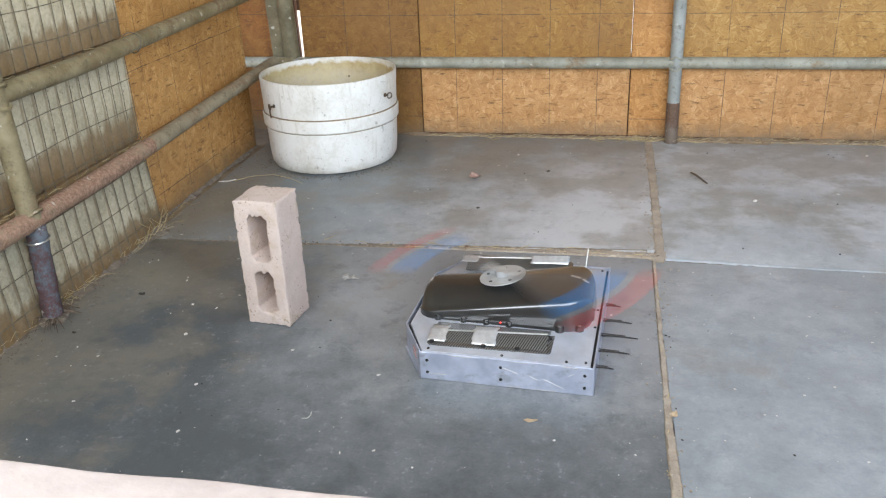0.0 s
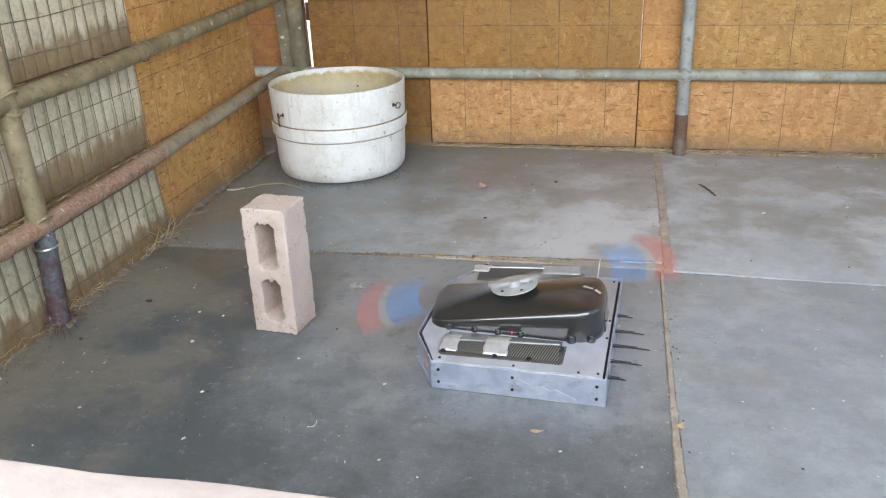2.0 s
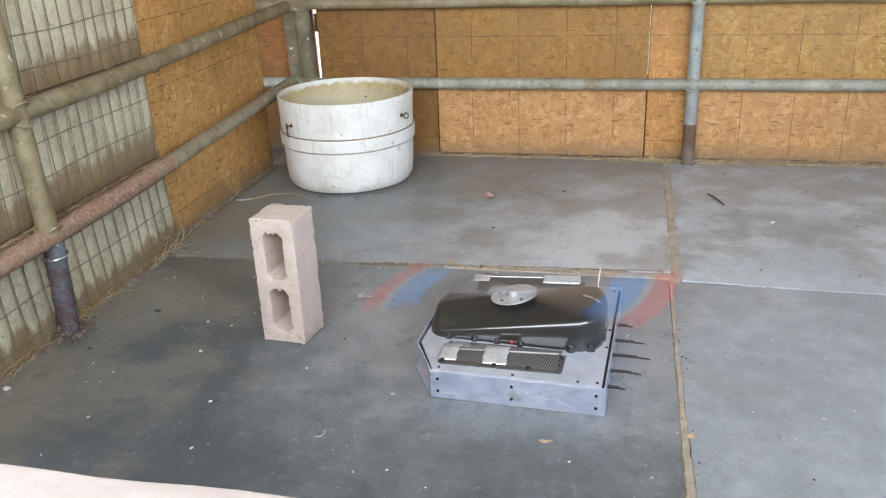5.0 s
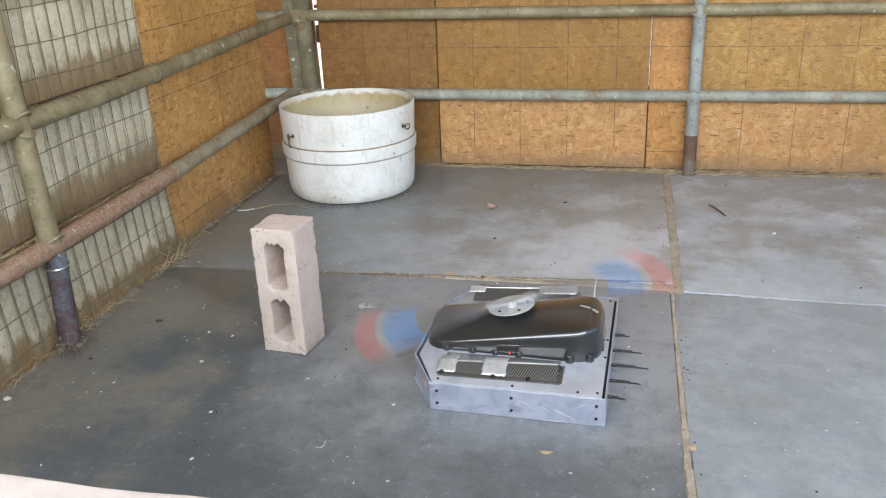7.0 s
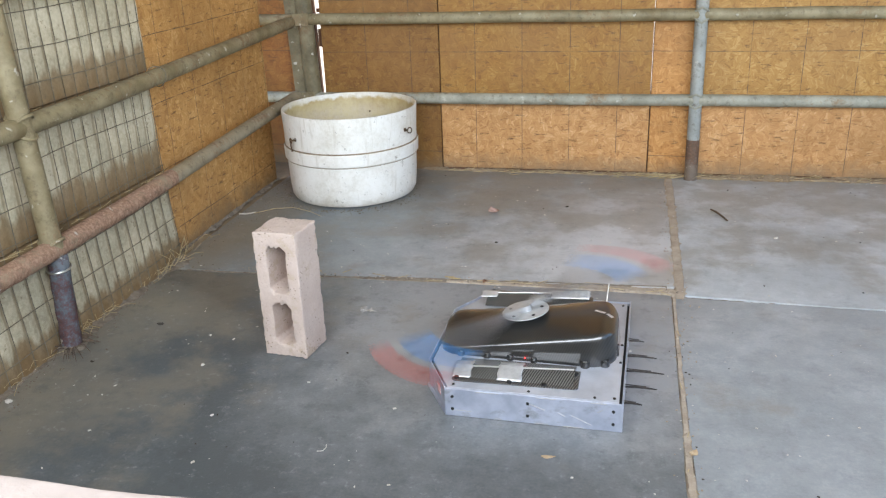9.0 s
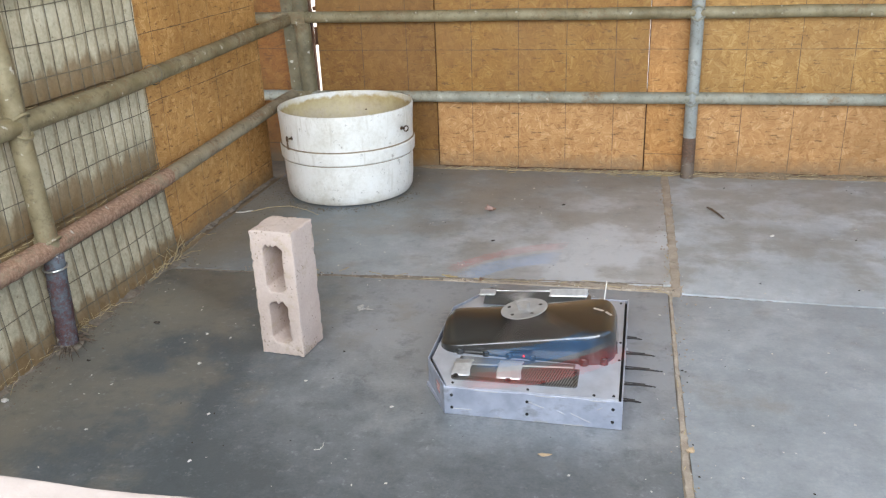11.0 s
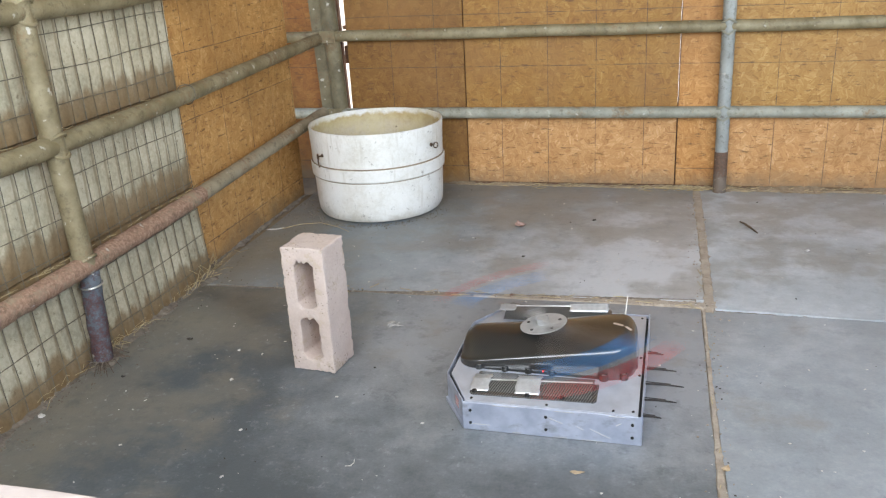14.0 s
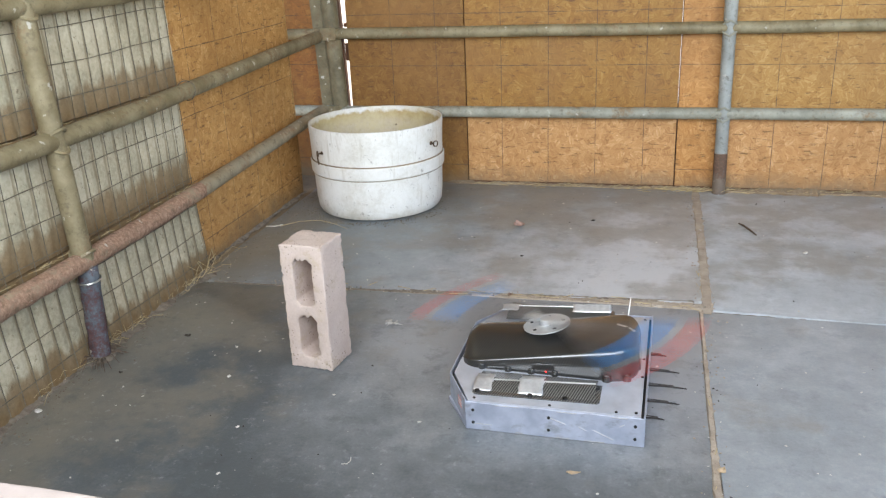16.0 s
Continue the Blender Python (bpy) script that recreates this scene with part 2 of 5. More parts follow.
def pipe_mat(name, clean1, clean2, rust1, rust2, amount):
    m, nt, bsdf, co = base_mat(name, 0.65, 0.05)
    p = world_pos(nt)
    a, b = noise_of(nt, p, 9, 6, 0.65), noise_of(nt, p, 90, 4, 0.7)
    clean = ramp(nt, a, [(0.35, clean1), (0.65, clean2)])
    rust = ramp(nt, b, [(0.35, rust1), (0.65, rust2)])
    mask = ramp(nt, mth(nt, "ADD", mth(nt, "MULTIPLY", noise_of(nt, p, 6, 6, 0.7), 0.7), mth(nt, "MULTIPLY", b, 0.3)), [(0.72 - amount, (0.0,)), (0.80 - amount, (1.0,))])
    col = mix(nt, mask, clean, rust)
    grime = noise_of(nt, p, 34, 6, 0.75)
    col = mix(nt, ramp(nt, grime, [(0.54, (0.0,)), (0.66, (0.6,))]), col, (0.085, 0.062, 0.034))
    flecks = noise_of(nt, p, 26, 3, 0.6)
    col = mix(nt, ramp(nt, flecks, [(0.67, (0.0,)), (0.71, (0.8,))]), col, (0.52, 0.49, 0.42))
    nt.links.new(col, bsdf.inputs["Base Color"])
    nt.links.new(mth(nt, "ADD", mth(nt, "MULTIPLY", mask, 0.30), 0.58), bsdf.inputs["Roughness"])
    bump(nt, bsdf, mth(nt, "ADD", b, mth(nt, "MULTIPLY", mask, 0.4)), 0.5, 0.0015)
    return m


def tank_mat(name, algae):
    m, nt, bsdf, co = base_mat(name, 0.5)
    a, b = noise_of(nt, co, 7, 5, 0.6), noise_of(nt, co, 60, 4, 0.7)
    col = ramp(nt, mth(nt, "ADD", mth(nt, "MULTIPLY", a, 0.6), mth(nt, "MULTIPLY", b, 0.4)), [(0.34, (0.58, 0.55, 0.48)), (0.52, (0.74, 0.725, 0.68)), (0.7, (0.81, 0.80, 0.77))])
    streak = noise_of(nt, co, 26, 4, 0.6, (1.6, 1.6, 0.16))
    col = mix(nt, ramp(nt, streak, [(0.58, (0.0,)), (0.73, (0.55,))]), col, (0.46, 0.42, 0.34))
    scuff = noise_of(nt, co, 30, 6, 0.75)
    col = mix(nt, ramp(nt, scuff, [(0.585, (0.0,)), (0.67, (0.8,))]), col, (0.27, 0.24, 0.19))
    xyz = nt.nodes.new("ShaderNodeSeparateXYZ")
    nt.links.new(co, xyz.inputs[0])
    z = xyz.outputs[2]
    if algae:
        edge = mth(nt, "ADD", z, mth(nt, "MULTIPLY", mth(nt, "SUBTRACT", noise_of(nt, co, 18, 5, 0.7), 0.5), 0.06))
        band = mth(nt, "MULTIPLY", ramp(nt, edge, [(0.16, (0.30,)), (0.33, (0.62,)), (0.385, (0.97,))]), ramp(nt, edge, [(0.384, (1.0,)), (0.398, (0.0,))]))
        col = mix(nt, band, col, mix(nt, b, (0.30, 0.20, 0.055), (0.48, 0.36, 0.15)))
        blot = noise_of(nt, co, 14, 5, 0.65)
        col = mix(nt, ramp(nt, blot, [(0.40, (0.0,)), (0.65, (0.7,))]), col, (0.54, 0.46, 0.25))
    else:
        low = mth(nt, "ADD", z, mth(nt, "MULTIPLY", mth(nt, "SUBTRACT", noise_of(nt, co, 12, 5, 0.7), 0.5), 0.10))
        col = mix(nt, ramp(nt, low, [(0.0, (0.6,)), (0.05, (0.0,))]), col, (0.36, 0.31, 0.24))
    nt.links.new(col, bsdf.inputs["Base Color"])
    bump(nt, bsdf, b, 0.3, 0.001)
    return m


M_OSB = osb_mat("osb", (0.53, 0.44, 0.24))
M_OSB_RIGHT = osb_mat("osb_faded", (0.68, 0.62, 0.46))
M_OSB_LOW = osb_mat("osb_bleached", (0.86, 0.76, 0.80), ((0, 0.2285),))
M_OSB_RED = osb_mat("osb_reddish", (0.84, 0.68, 0.55))
# weathered brown, darkened further for shade beside the tub and corner
M_OSB_OLD_SHADED = osb_mat("osb_weathered_shaded", (0.38, 0.30, 0.17))
# reddish board with the corner's shade put into its colour
M_OSB_CORNER_SHADE = osb_mat("osb_corner_shade", (0.48, 0.31, 0.14))
M_OSB_LEFT = osb_mat("osb_side", (0.88, 0.80, 0.76))
M_MAT = rubber_mat("worn_rubber", 0.99, (-0.15, 2.48), 1.2, 0.40)
M_MAT_DUSTY = rubber_mat("dusty_rubber", 1.82, patchy=0.62)
M_MAT_PALE = rubber_mat("pale_dusty_rubber", 2.55, patchy=0.6)
M_MAT_BACK = rubber_mat("silted_rubber", 1.90, (0.15, 3.0), 1.35, 0.32, 0.7)
M_BOARD = fibre_board()
M_SOIL = speckled("packed_soil", (0.20, 0.145, 0.09), (0.34, 0.265, 0.175), 9, 120, 0.95, bump_mm=4, spot=(0.12, 0.08, 0.05))
M_LITTER = speckled("grey_brown_litter", (0.13, 0.105, 0.08), (0.24, 0.20, 0.155), 30, 120, 0.95)
M_GROUND = speckled("pale_ground", (0.36, 0.31, 0.24), (0.52, 0.46, 0.37), 1.2, 25, 0.95, bump_mm=5)
M_SAND = speckled("joint_sand", (0.30, 0.245, 0.19), (0.47, 0.40, 0.32), 14, 150, 0.95, bump_mm=4, spot=(0.15, 0.105, 0.07))
M_BLOCK = speckled("concrete_block", (0.46, 0.365, 0.315), (0.58, 0.48, 0.425), 9, 130, 0.92, bump_mm=3, spot=(0.47, 0.375, 0.30), spot_at=0.58)
_nt = M_BLOCK.node_tree
_pb = _nt.nodes["Principled BSDF"]
_src = _pb.inputs["Base Color"].links[0].from_socket
_co = next(n for n in _nt.nodes if n.bl_idname == "ShaderNodeTexCoord").outputs["Object"]
_vo = node(_nt, "ShaderNodeTexVoronoi", Vector=_co, Scale=95.0)
_gate = mth(_nt, "MULTIPLY", ramp(_nt, _vo.outputs["Distance"], [(0.16, (1.0,)), (0.30, (0.0,))]), ramp(_nt, noise_of(_nt, _co, 24, 4), [(0.50, (0.0,)), (0.62, (0.9,))]))
_nt.links.new(mix(_nt, _gate, _src, (0.22, 0.165, 0.13)), _pb.inputs["Base Color"])
M_GALV = pipe_mat("galvanised_pipe", (0.165, 0.130, 0.066), (0.30, 0.255, 0.155), (0.16, 0.105, 0.055), (0.26, 0.185, 0.105), 0.19)
# grimy olive pipe, its colour lowered to carry the corner's shade
M_GALV_SHADED = pipe_mat("grimy_shaded_corner_pipe", (0.10, 0.082, 0.042), (0.21, 0.178, 0.105), (0.12, 0.075, 0.038), (0.20, 0.135, 0.075), 0.20)
M_RAIL_TAN = pipe_mat("tan_stained_pipe", (0.22, 0.18, 0.115), (0.34, 0.29, 0.20), (0.18, 0.115, 0.065), (0.30, 0.21, 0.13), 0.20)
M_GALV_BACK = pipe_mat("weathered_pipe", (0.23, 0.225, 0.175), (0.38, 0.37, 0.30), (0.19, 0.135, 0.08), (0.31, 0.235, 0.15), 0.19)
M_POST = pipe_mat("grey_post_pipe", (0.25, 0.26, 0.24), (0.36, 0.37, 0.35), (0.19, 0.14, 0.09), (0.30, 0.23, 0.16), 0.13)
M_RUST = pipe_mat("rusted_pipe", (0.26, 0.20, 0.13), (0.36, 0.27, 0.18), (0.20, 0.11, 0.07), (0.40, 0.26, 0.18), 0.30)
M_FOOT = pipe_mat("rusted_post_foot", (0.13, 0.10, 0.08), (0.20, 0.15, 0.11), (0.10, 0.06, 0.04), (0.17, 0.10, 0.065), 0.25)
M_BLUE_FOOT = pipe_mat("flaking_blue_foot", (0.07, 0.088, 0.105), (0.15, 0.17, 0.195), (0.05, 0.028, 0.032), (0.12, 0.06, 0.06), 0.26)
M_WIRE = speckled("mesh_wire", (0.10, 0.085, 0.062), (0.24, 0.205, 0.15), 30, 120, 0.7, 0.2, 0.3)
M_RING = brushed("bright_wire", (0.5, 0.5, 0.48), (0.7, 0.7, 0.68), 0.35, 0.9)
M_TANK = tank_mat("white_plastic", False)
M_TANK_IN = tank_mat("algae_stained_plastic", True)
M_EYE = speckled("rusty_steel", (0.07, 0.05, 0.035), (0.16, 0.10, 0.06), 30, 120, 0.7, 0.6, 0.5)
M_STRAW = speckled("straw", (0.36, 0.27, 0.13), (0.54, 0.44, 0.25), 30, 90, 0.8, bump_mm=0.3)
M_WOOD = speckled("dark_timber", (0.12, 0.06, 0.035), (0.20, 0.105, 0.06), 8, 60, 0.8)
M_LEDGE = speckled("pale_ledge", (0.27, 0.222, 0.20), (0.36, 0.305, 0.275), 5, 60, 0.85, bump_mm=1.5)
M_ROOF = speckled("roof_sheet", (0.34, 0.33, 0.31), (0.46, 0.45, 0.42), 3, 30, 0.6)
M_PLAIN = speckled("outer_boards", (0.36, 0.30, 0.23), (0.48, 0.41, 0.32), 3, 30, 0.85)
M_STEEL = brushed("brushed_steel", (0.36, 0.40, 0.50), (0.60, 0.64, 0.75), 0.36, 0.50, (0.4, 1, 0.4))
_nt = M_STEEL.node_tree
_pb = _nt.nodes["Principled BSDF"]
_src = _pb.inputs["Base Color"].links[0].from_socket
_co = next(n for n in _nt.nodes if n.bl_idname == "ShaderNodeTexCoord").outputs["Object"]
_nt.links.new(mix(_nt, ramp(_nt, noise_of(_nt, _co, 17, 6, 0.7, (0.7, 1, 1.3)), [(0.53, (0.0,)), (0.68, (0.6,))]), _src, (0.17, 0.175, 0.20)), _pb.inputs["Base Color"])
M_TOPSTEEL = brushed("deck_steel", (0.46, 0.49, 0.55), (0.60, 0.63, 0.70), 0.42, 0.45, (0.6, 0.4, 1))
M_SEAM = speckled("black_gap", (0.01, 0.01, 0.01), (0.025, 0.025, 0.025), 20, 90, 0.7)
M_CARBON = carbon_mat("carbon_shell", 0.03, 0.020)
M_CARBON_FLAT = carbon_mat("carbon_cover", 0.18, 0.13)
M_TAPE = brushed("duct_tape", (0.46, 0.46, 0.46), (0.72, 0.72, 0.72), 0.34, 0.5, (2, 2, 2))
M_BOLT = speckled("black_bolt", (0.015, 0.015, 0.015), (0.05, 0.05, 0.05), 60, 200, 0.4, 0.6)
M_WASHER = brushed("washer", (0.42, 0.42, 0.42), (0.62, 0.62, 0.61), 0.4, 0.9)
M_DISC = brushed("hub_aluminium", (0.42, 0.43, 0.44), (0.60, 0.61, 0.61), 0.45, 0.45)
M_BAR = brushed("bar_steel", (0.28, 0.285, 0.30), (0.44, 0.445, 0.46), 0.38, 0.8, (12, 1, 1))
M_BLUE = speckled("blue_paint", (0.05, 0.27, 0.68), (0.07, 0.34, 0.78), 20, 90, 0.45)
M_WHITE = speckled("grey_white_paint", (0.40, 0.40, 0.41), (0.50, 0.50, 0.51), 20, 90, 0.45)
M_RED = speckled("red_paint", (0.62, 0.05, 0.05), (0.74, 0.09, 0.07), 20, 90, 0.45)
M_TINE = speckled("dark_rod", (0.018, 0.016, 0.016), (0.055, 0.048, 0.045), 40, 150, 0.5, 0.5)
M_LEAF = speckled("dry_leaf", (0.42, 0.30, 0.18), (0.62, 0.50, 0.35), 40, 150, 0.85)
M_PINK_LEAF = speckled("reddish_leaf", (0.36, 0.22, 0.18), (0.52, 0.37, 0.32), 40, 150, 0.85)
M_TWIG = speckled("dark_twig", (0.07, 0.05, 0.035), (0.14, 0.10, 0.07), 40, 150, 0.9)
M_CHIP = speckled("pale_chip", (0.50, 0.47, 0.42), (0.70, 0.68, 0.64), 40, 150, 0.9)
M_FLUFF = speckled("grey_fluff", (0.20, 0.19, 0.17), (0.55, 0.53, 0.50), 90, 200, 0.9)
M_DARKBIT = speckled("dark_crumb", (0.03, 0.025, 0.02), (0.08, 0.065, 0.05), 40, 150, 0.9)
M_FLAGRED = speckled("sticker_red", (0.62, 0.20, 0.19), (0.72, 0.30, 0.28), 60, 200, 0.5)
M_FLAGWHITE = speckled("sticker_white", (0.70, 0.66, 0.66), (0.78, 0.75, 0.75), 60, 200, 0.5)
M_ANT = speckled("antenna_white", (0.70, 0.68, 0.62), (0.82, 0.80, 0.75), 60, 200, 0.5)
M_LED = bpy.data.materials.new("red_led")
M_LED.use_nodes = True
_b = M_LED.node_tree.nodes["Principled BSDF"]
_b.inputs["Base Color"].default_value = (0.5, 0.01, 0.01, 1)
_b.inputs["Emission Color"].default_value = (1.0, 0.04, 0.03, 1)
_b.inputs["Emission Strength"].default_value = 0.8


# ---- mesh helpers ----
def link_mesh(name, bm, material, smooth=35.0):
    bmesh.ops.recalc_face_normals(bm, faces=bm.faces)
    me = bpy.data.meshes.new(name)
    bm.to_mesh(me)
    bm.free()
    if smooth:
        me.shade_smooth()
        me.set_sharp_from_angle(angle=radians(smooth))
    me.materials.append(material)
    return me


def thing(name, bm, material, label, category, at=None, group="", kind="", smooth=35.0):
    ob = new(name, link_mesh(name, bm, material, smooth))
    if at is not None:
        ob.matrix_world = at
    return tagged(ob, label, category, group, kind)


def base(name, label, category, at=None, group="", kind=""):
    ob = new(name)
    ob.empty_display_size = 0.05
    if at is not None:
        ob.matrix_world = at
    return tagged(ob, label, category, group, kind)


def part(name, bm, material, parent, label="", smooth=35.0, at=None):
    ob = new(name, link_mesh(name, bm, material, smooth) if isinstance(bm, bmesh.types.BMesh) else bm)
    ob.parent = parent
    if at is not None:
        ob.matrix_basis = at
    if label:
        ob["label"] = label
    return ob


def box(bm, x0, x1, y0, y1, z0, z1, bevel=0.0, seg=1):
    r = bmesh.ops.create_cube(bm, size=1.0)
    for v in r["verts"]:
        v.co = Vector((x0 + (v.co.x + 0.5) * (x1 - x0), y0 + (v.co.y + 0.5) * (y1 - y0), z0 + (v.co.z + 0.5) * (z1 - z0)))
    if bevel:
        edges = list({e for v in r["verts"] for e in v.link_edges})
        bmesh.ops.bevel(bm, geom=edges, offset=bevel, segments=seg, affect="EDGES", profile=0.5)
    return bm


def cyl(bm, p0, p1, r0, r1=None, seg=16, caps=True):
    p0, p1 = Vector(p0), Vector(p1)
    r1 = r0 if r1 is None else r1
    q = (p1 - p0).to_track_quat("Z", "Y")
    rings = []
    for p, r in ((p0, r0), (p1, r1)):
        rings.append([bm.verts.new(p + q @ Vector((r * math.cos(2 * math.pi * i / seg), r * math.sin(2 * math.pi * i / seg), 0))) for i in range(seg)])
    for i in range(seg):
        j = (i + 1) % seg
        bm.faces.new((rings[0][i], rings[0][j], rings[1][j], rings[1][i]))
    if caps:
        bm.faces.new(rings[0][::-1])
        bm.faces.new(rings[1])
    return bm


def tube(bm, pts, r, seg=8, closed=False):
    pts = [Vector(p) for p in pts]
    n = len(pts)
    rings = []
    for k, p in enumerate(pts):
        a = pts[(k - 1) % n] if closed else pts[max(k - 1, 0)]
        b = pts[(k + 1) % n] if closed else pts[min(k + 1, n - 1)]
        q = (b - a).normalized().to_track_quat("Z", "Y")
        rk = r[k] if isinstance(r, (list, tuple)) else r
        rings.append([bm.verts.new(p + q @ Vector((rk * math.cos(2 * math.pi * i / seg), rk * math.sin(2 * math.pi * i / seg), 0))) for i in range(seg)])
    for k in range(n if closed else n - 1):
        A, B = rings[k], rings[(k + 1) % n]
        for i in range(seg):
            j = (i + 1) % seg
            bm.faces.new((A[i], A[j], B[j], B[i]))
    if not closed:
        bm.faces.new(rings[0][::-1])
        bm.faces.new(rings[-1])
    return bm


def prism(bm, outline, z0, z1, bevel=0.0):
    lo = [bm.verts.new((x, y, z0)) for x, y in outline]
    hi = [bm.verts.new((x, y, z1)) for x, y in outline]
    n = len(outline)
    bm.faces.new(lo[::-1])
    top = bm.faces.new(hi)
    for i in range(n):
        j = (i + 1) % n
        bm.faces.new((lo[i], lo[j], hi[j], hi[i]))
    if bevel:
        bmesh.ops.bevel(bm, geom=list(top.edges), offset=bevel, segments=2, affect="EDGES", profile=0.5)
    return bm


def lathe(bm, profile, seg=72, wob=0.0):
    rings = []
    for k, (r, z) in enumerate(profile):
        ring = []
        for i in range(seg):
            a = 2 * math.pi * i / seg
            rr = r * (1 + wob * math.sin(2 * a + 0.6) + wob * 0.5 * math.sin(3 * a))
            ring.append(bm.verts.new((rr * math.cos(a), rr * math.sin(a), z)))
        rings.append(ring)
    for A, B in zip(rings, rings[1:]):
        for i in range(seg):
            j = (i + 1) % seg
            bm.faces.new((A[i], A[j], B[j], B[i]))
    return rings


def roughen(bm, amount, scale, seed=0.0):
    bm.normal_update()
    for v in bm.verts:
        v.co += v.normal * amount * noise.noise(v.co * scale + Vector((seed, seed * 1.7, seed * 0.3)))


# ---- ground and floor ----
def build_ground():
    bm = bmesh.new()
    # finer grid round the stall, wide skirt to the horizon
    xs = [-900, -120, -20, -6] + [-3 + 0.25 * i for i in range(29)] + [6, 20, 120, 900]
    ys = [-900, -120, -20, -6] + [-2 + 0.25 * i for i in range(33)] + [9, 20, 120, 900]
    g = [[bm.verts.new((x, y, -0.011 if -2 < x < 3 and 0 < y < 4.3 else -0.03)) for x in xs] for y in ys]
    for j in range(len(ys) - 1):
        for i in range(len(xs) - 1):
            bm.faces.new((g[j][i], g[j][i + 1], g[j + 1][i + 1], g[j + 1][i]))
    return thing("ground", bm, M_GROUND, "pale packed earth under and round the stall", "ground", kind="structure", smooth=0)


def build_floor():
    floor = base("floor", "stall floor of worn black rubber mats with sandy joints", "floor", kind="structure")
    sub = bmesh.new()
    box(sub, -2.32, 2.62, 0.3, 4.30, -0.05, -0.0085)
    part("soil_bed", sub, M_SOIL, floor, "sandy soil bed between the mats")

    def wavy(p0, p1, n, amp, seed):
        out = []
        for i in range(n):
            f = i / n
            p = Vector(p0).lerp(Vector(p1), f)
            d = (Vector(p1) - Vector(p0)).normalized()
            off = amp * noise.noise(Vector((p.x * 6, p.y * 6, seed))) if 0 < i else 0
            out.append((p.x - d.y * off, p.y + d.x * off))
        return out

    def mat(corners, seed, mt):
        pts = []
        for a, b in zip(corners, corners[1:] + corners[:1]):
            n = max(3, int((Vector(b) - Vector(a)).length / 0.06))
            pts += wavy(a, b, n, 0.006, seed)
        bm = bmesh.new()
        prism(bm, pts, -0.022, 0.0, 0.003)
        part("rubber_mat", bm, mt, floor)

    mat([(-1.70, 0.40), (0.150, 0.40), (0.153, 2.735), (-0.6, 2.738), (-1.2, 2.722), (-1.70, 2.72)], 1.0, M_MAT)
    mat([(-1.70, 2.735), (-1.2, 2.733), (-0.85, 2.758), (-0.45, 2.775), (0.168, 2.805), (0.170, 4.14), (-1.70, 4.14)], 2.0, M_MAT_BACK)
    mat([(0.200, 0.40), (2.5, 0.40), (2.5, 2.69), (0.68, 2.705), (0.164, 2.722), (0.166, 2.3), (0.174, 1.75)], 3.0, M_MAT_DUSTY)
    mat([(0.198, 2.74), (0.68, 2.715), (2.5, 2.70), (2.5, 4.10), (0.60, 4.10), (0.198, 4.12)], 4.0, M_MAT_PALE)
    # sand that fills the joints, uneven
    def strip(points, widths, seed, h=0.004, stuff=M_SAND, label="tan sand packed into the joint"):
        bm = bmesh.new()
        rows = []
        n = 240
        for i in range(n + 1):
            f = i / n * (len(points) - 1)
            k = min(int(f), len(points) - 2)
            p = Vector(points[k]).lerp(Vector(points[k + 1]), f - k)
            w = widths[k] + (widths[k + 1] - widths[k]) * (f - k)
            d = (Vector(points[k + 1]) - Vector(points[k])).normalized()
            nrm = Vector((-d.y, d.x))
            row = []
            for s in (-1.0, -0.5, 0.0, 0.5, 1.0):
                j = noise.noise(Vector((p.x * 25 + s * 3, p.y * 25, seed))) + 0.7 * noise.noise(Vector((p.x * 80 + s * 5, p.y * 80, seed)))
                q = p + nrm * (w * s * (1 + 0.6 * j))
                z = -0.012 + (h + 0.013) * (1 - s ** 6) + 0.002 * noise.noise(Vector((q.x * 60, q.y * 60, seed)))
                row.append(bm.verts.new((q.x, q.y, z)))
            rows.append(row)
        for A, B in zip(rows, rows[1:]):
            for i in range(4):
                bm.faces.new((A[i], A[i + 1], B[i + 1], B[i]))
        part("joint_sand", bm, stuff, floor, label)
    strip([(0.183, 4.08), (0.184, 3.3), (0.182, 2.80), (0.178, 2.70)], [0.030, 0.026, 0.026, 0.026], 1, 0.0025)
    strip([(0.160, 2.72), (0.160, 2.2), (0.162, 1.8), (0.172, 0.9)], [0.008, 0.011, 0.016, 0.027], 2, 0.002)
    strip([(0.20, 2.765), (-0.1, 2.762), (-0.45, 2.755), (-0.62, 2.750)], [0.036, 0.034, 0.020, 0.010], 3, 0.002)
    strip([(-0.60, 2.750), (-0.9, 2.742), (-1.3, 2.729), (-1.65, 2.727)], [0.010, 0.007, 0.005, 0.005], 5, -0.007)
    strip([(0.2, 2.73), (0.7, 2.711), (2.4, 2.697)], [0.008, 0.004, 0.003], 4, -0.005, M_LITTER, "dark dirt in the narrow joint")
    # dark strips stand for the shade in the crack along the cross joint's far side
    strip([(0.14, 2.803), (-0.1, 2.793), (-0.45, 2.773), (-0.85, 2.757)], [0.0015, 0.0025, 0.0035, 0.0025], 8, 0.002, M_LITTER, "dark strip for the shade in the open joint")
    strip([(-1.62, 2.728), (-1.2, 2.731), (-0.85, 2.752)], [0.001, 0.0018, 0.0025], 9, 0.001, M_LITTER, "dark strip for the shade in the open joint")
    # bedding swept against the foot of the back wall
    strip([(-0.93, 4.134), (-0.4, 4.136), (0.06, 4.134), (0.27, 4.128)], [0.014, 0.020, 0.026, 0.034], 6, 0.005, M_SOIL, "brown soil swept against the wall")
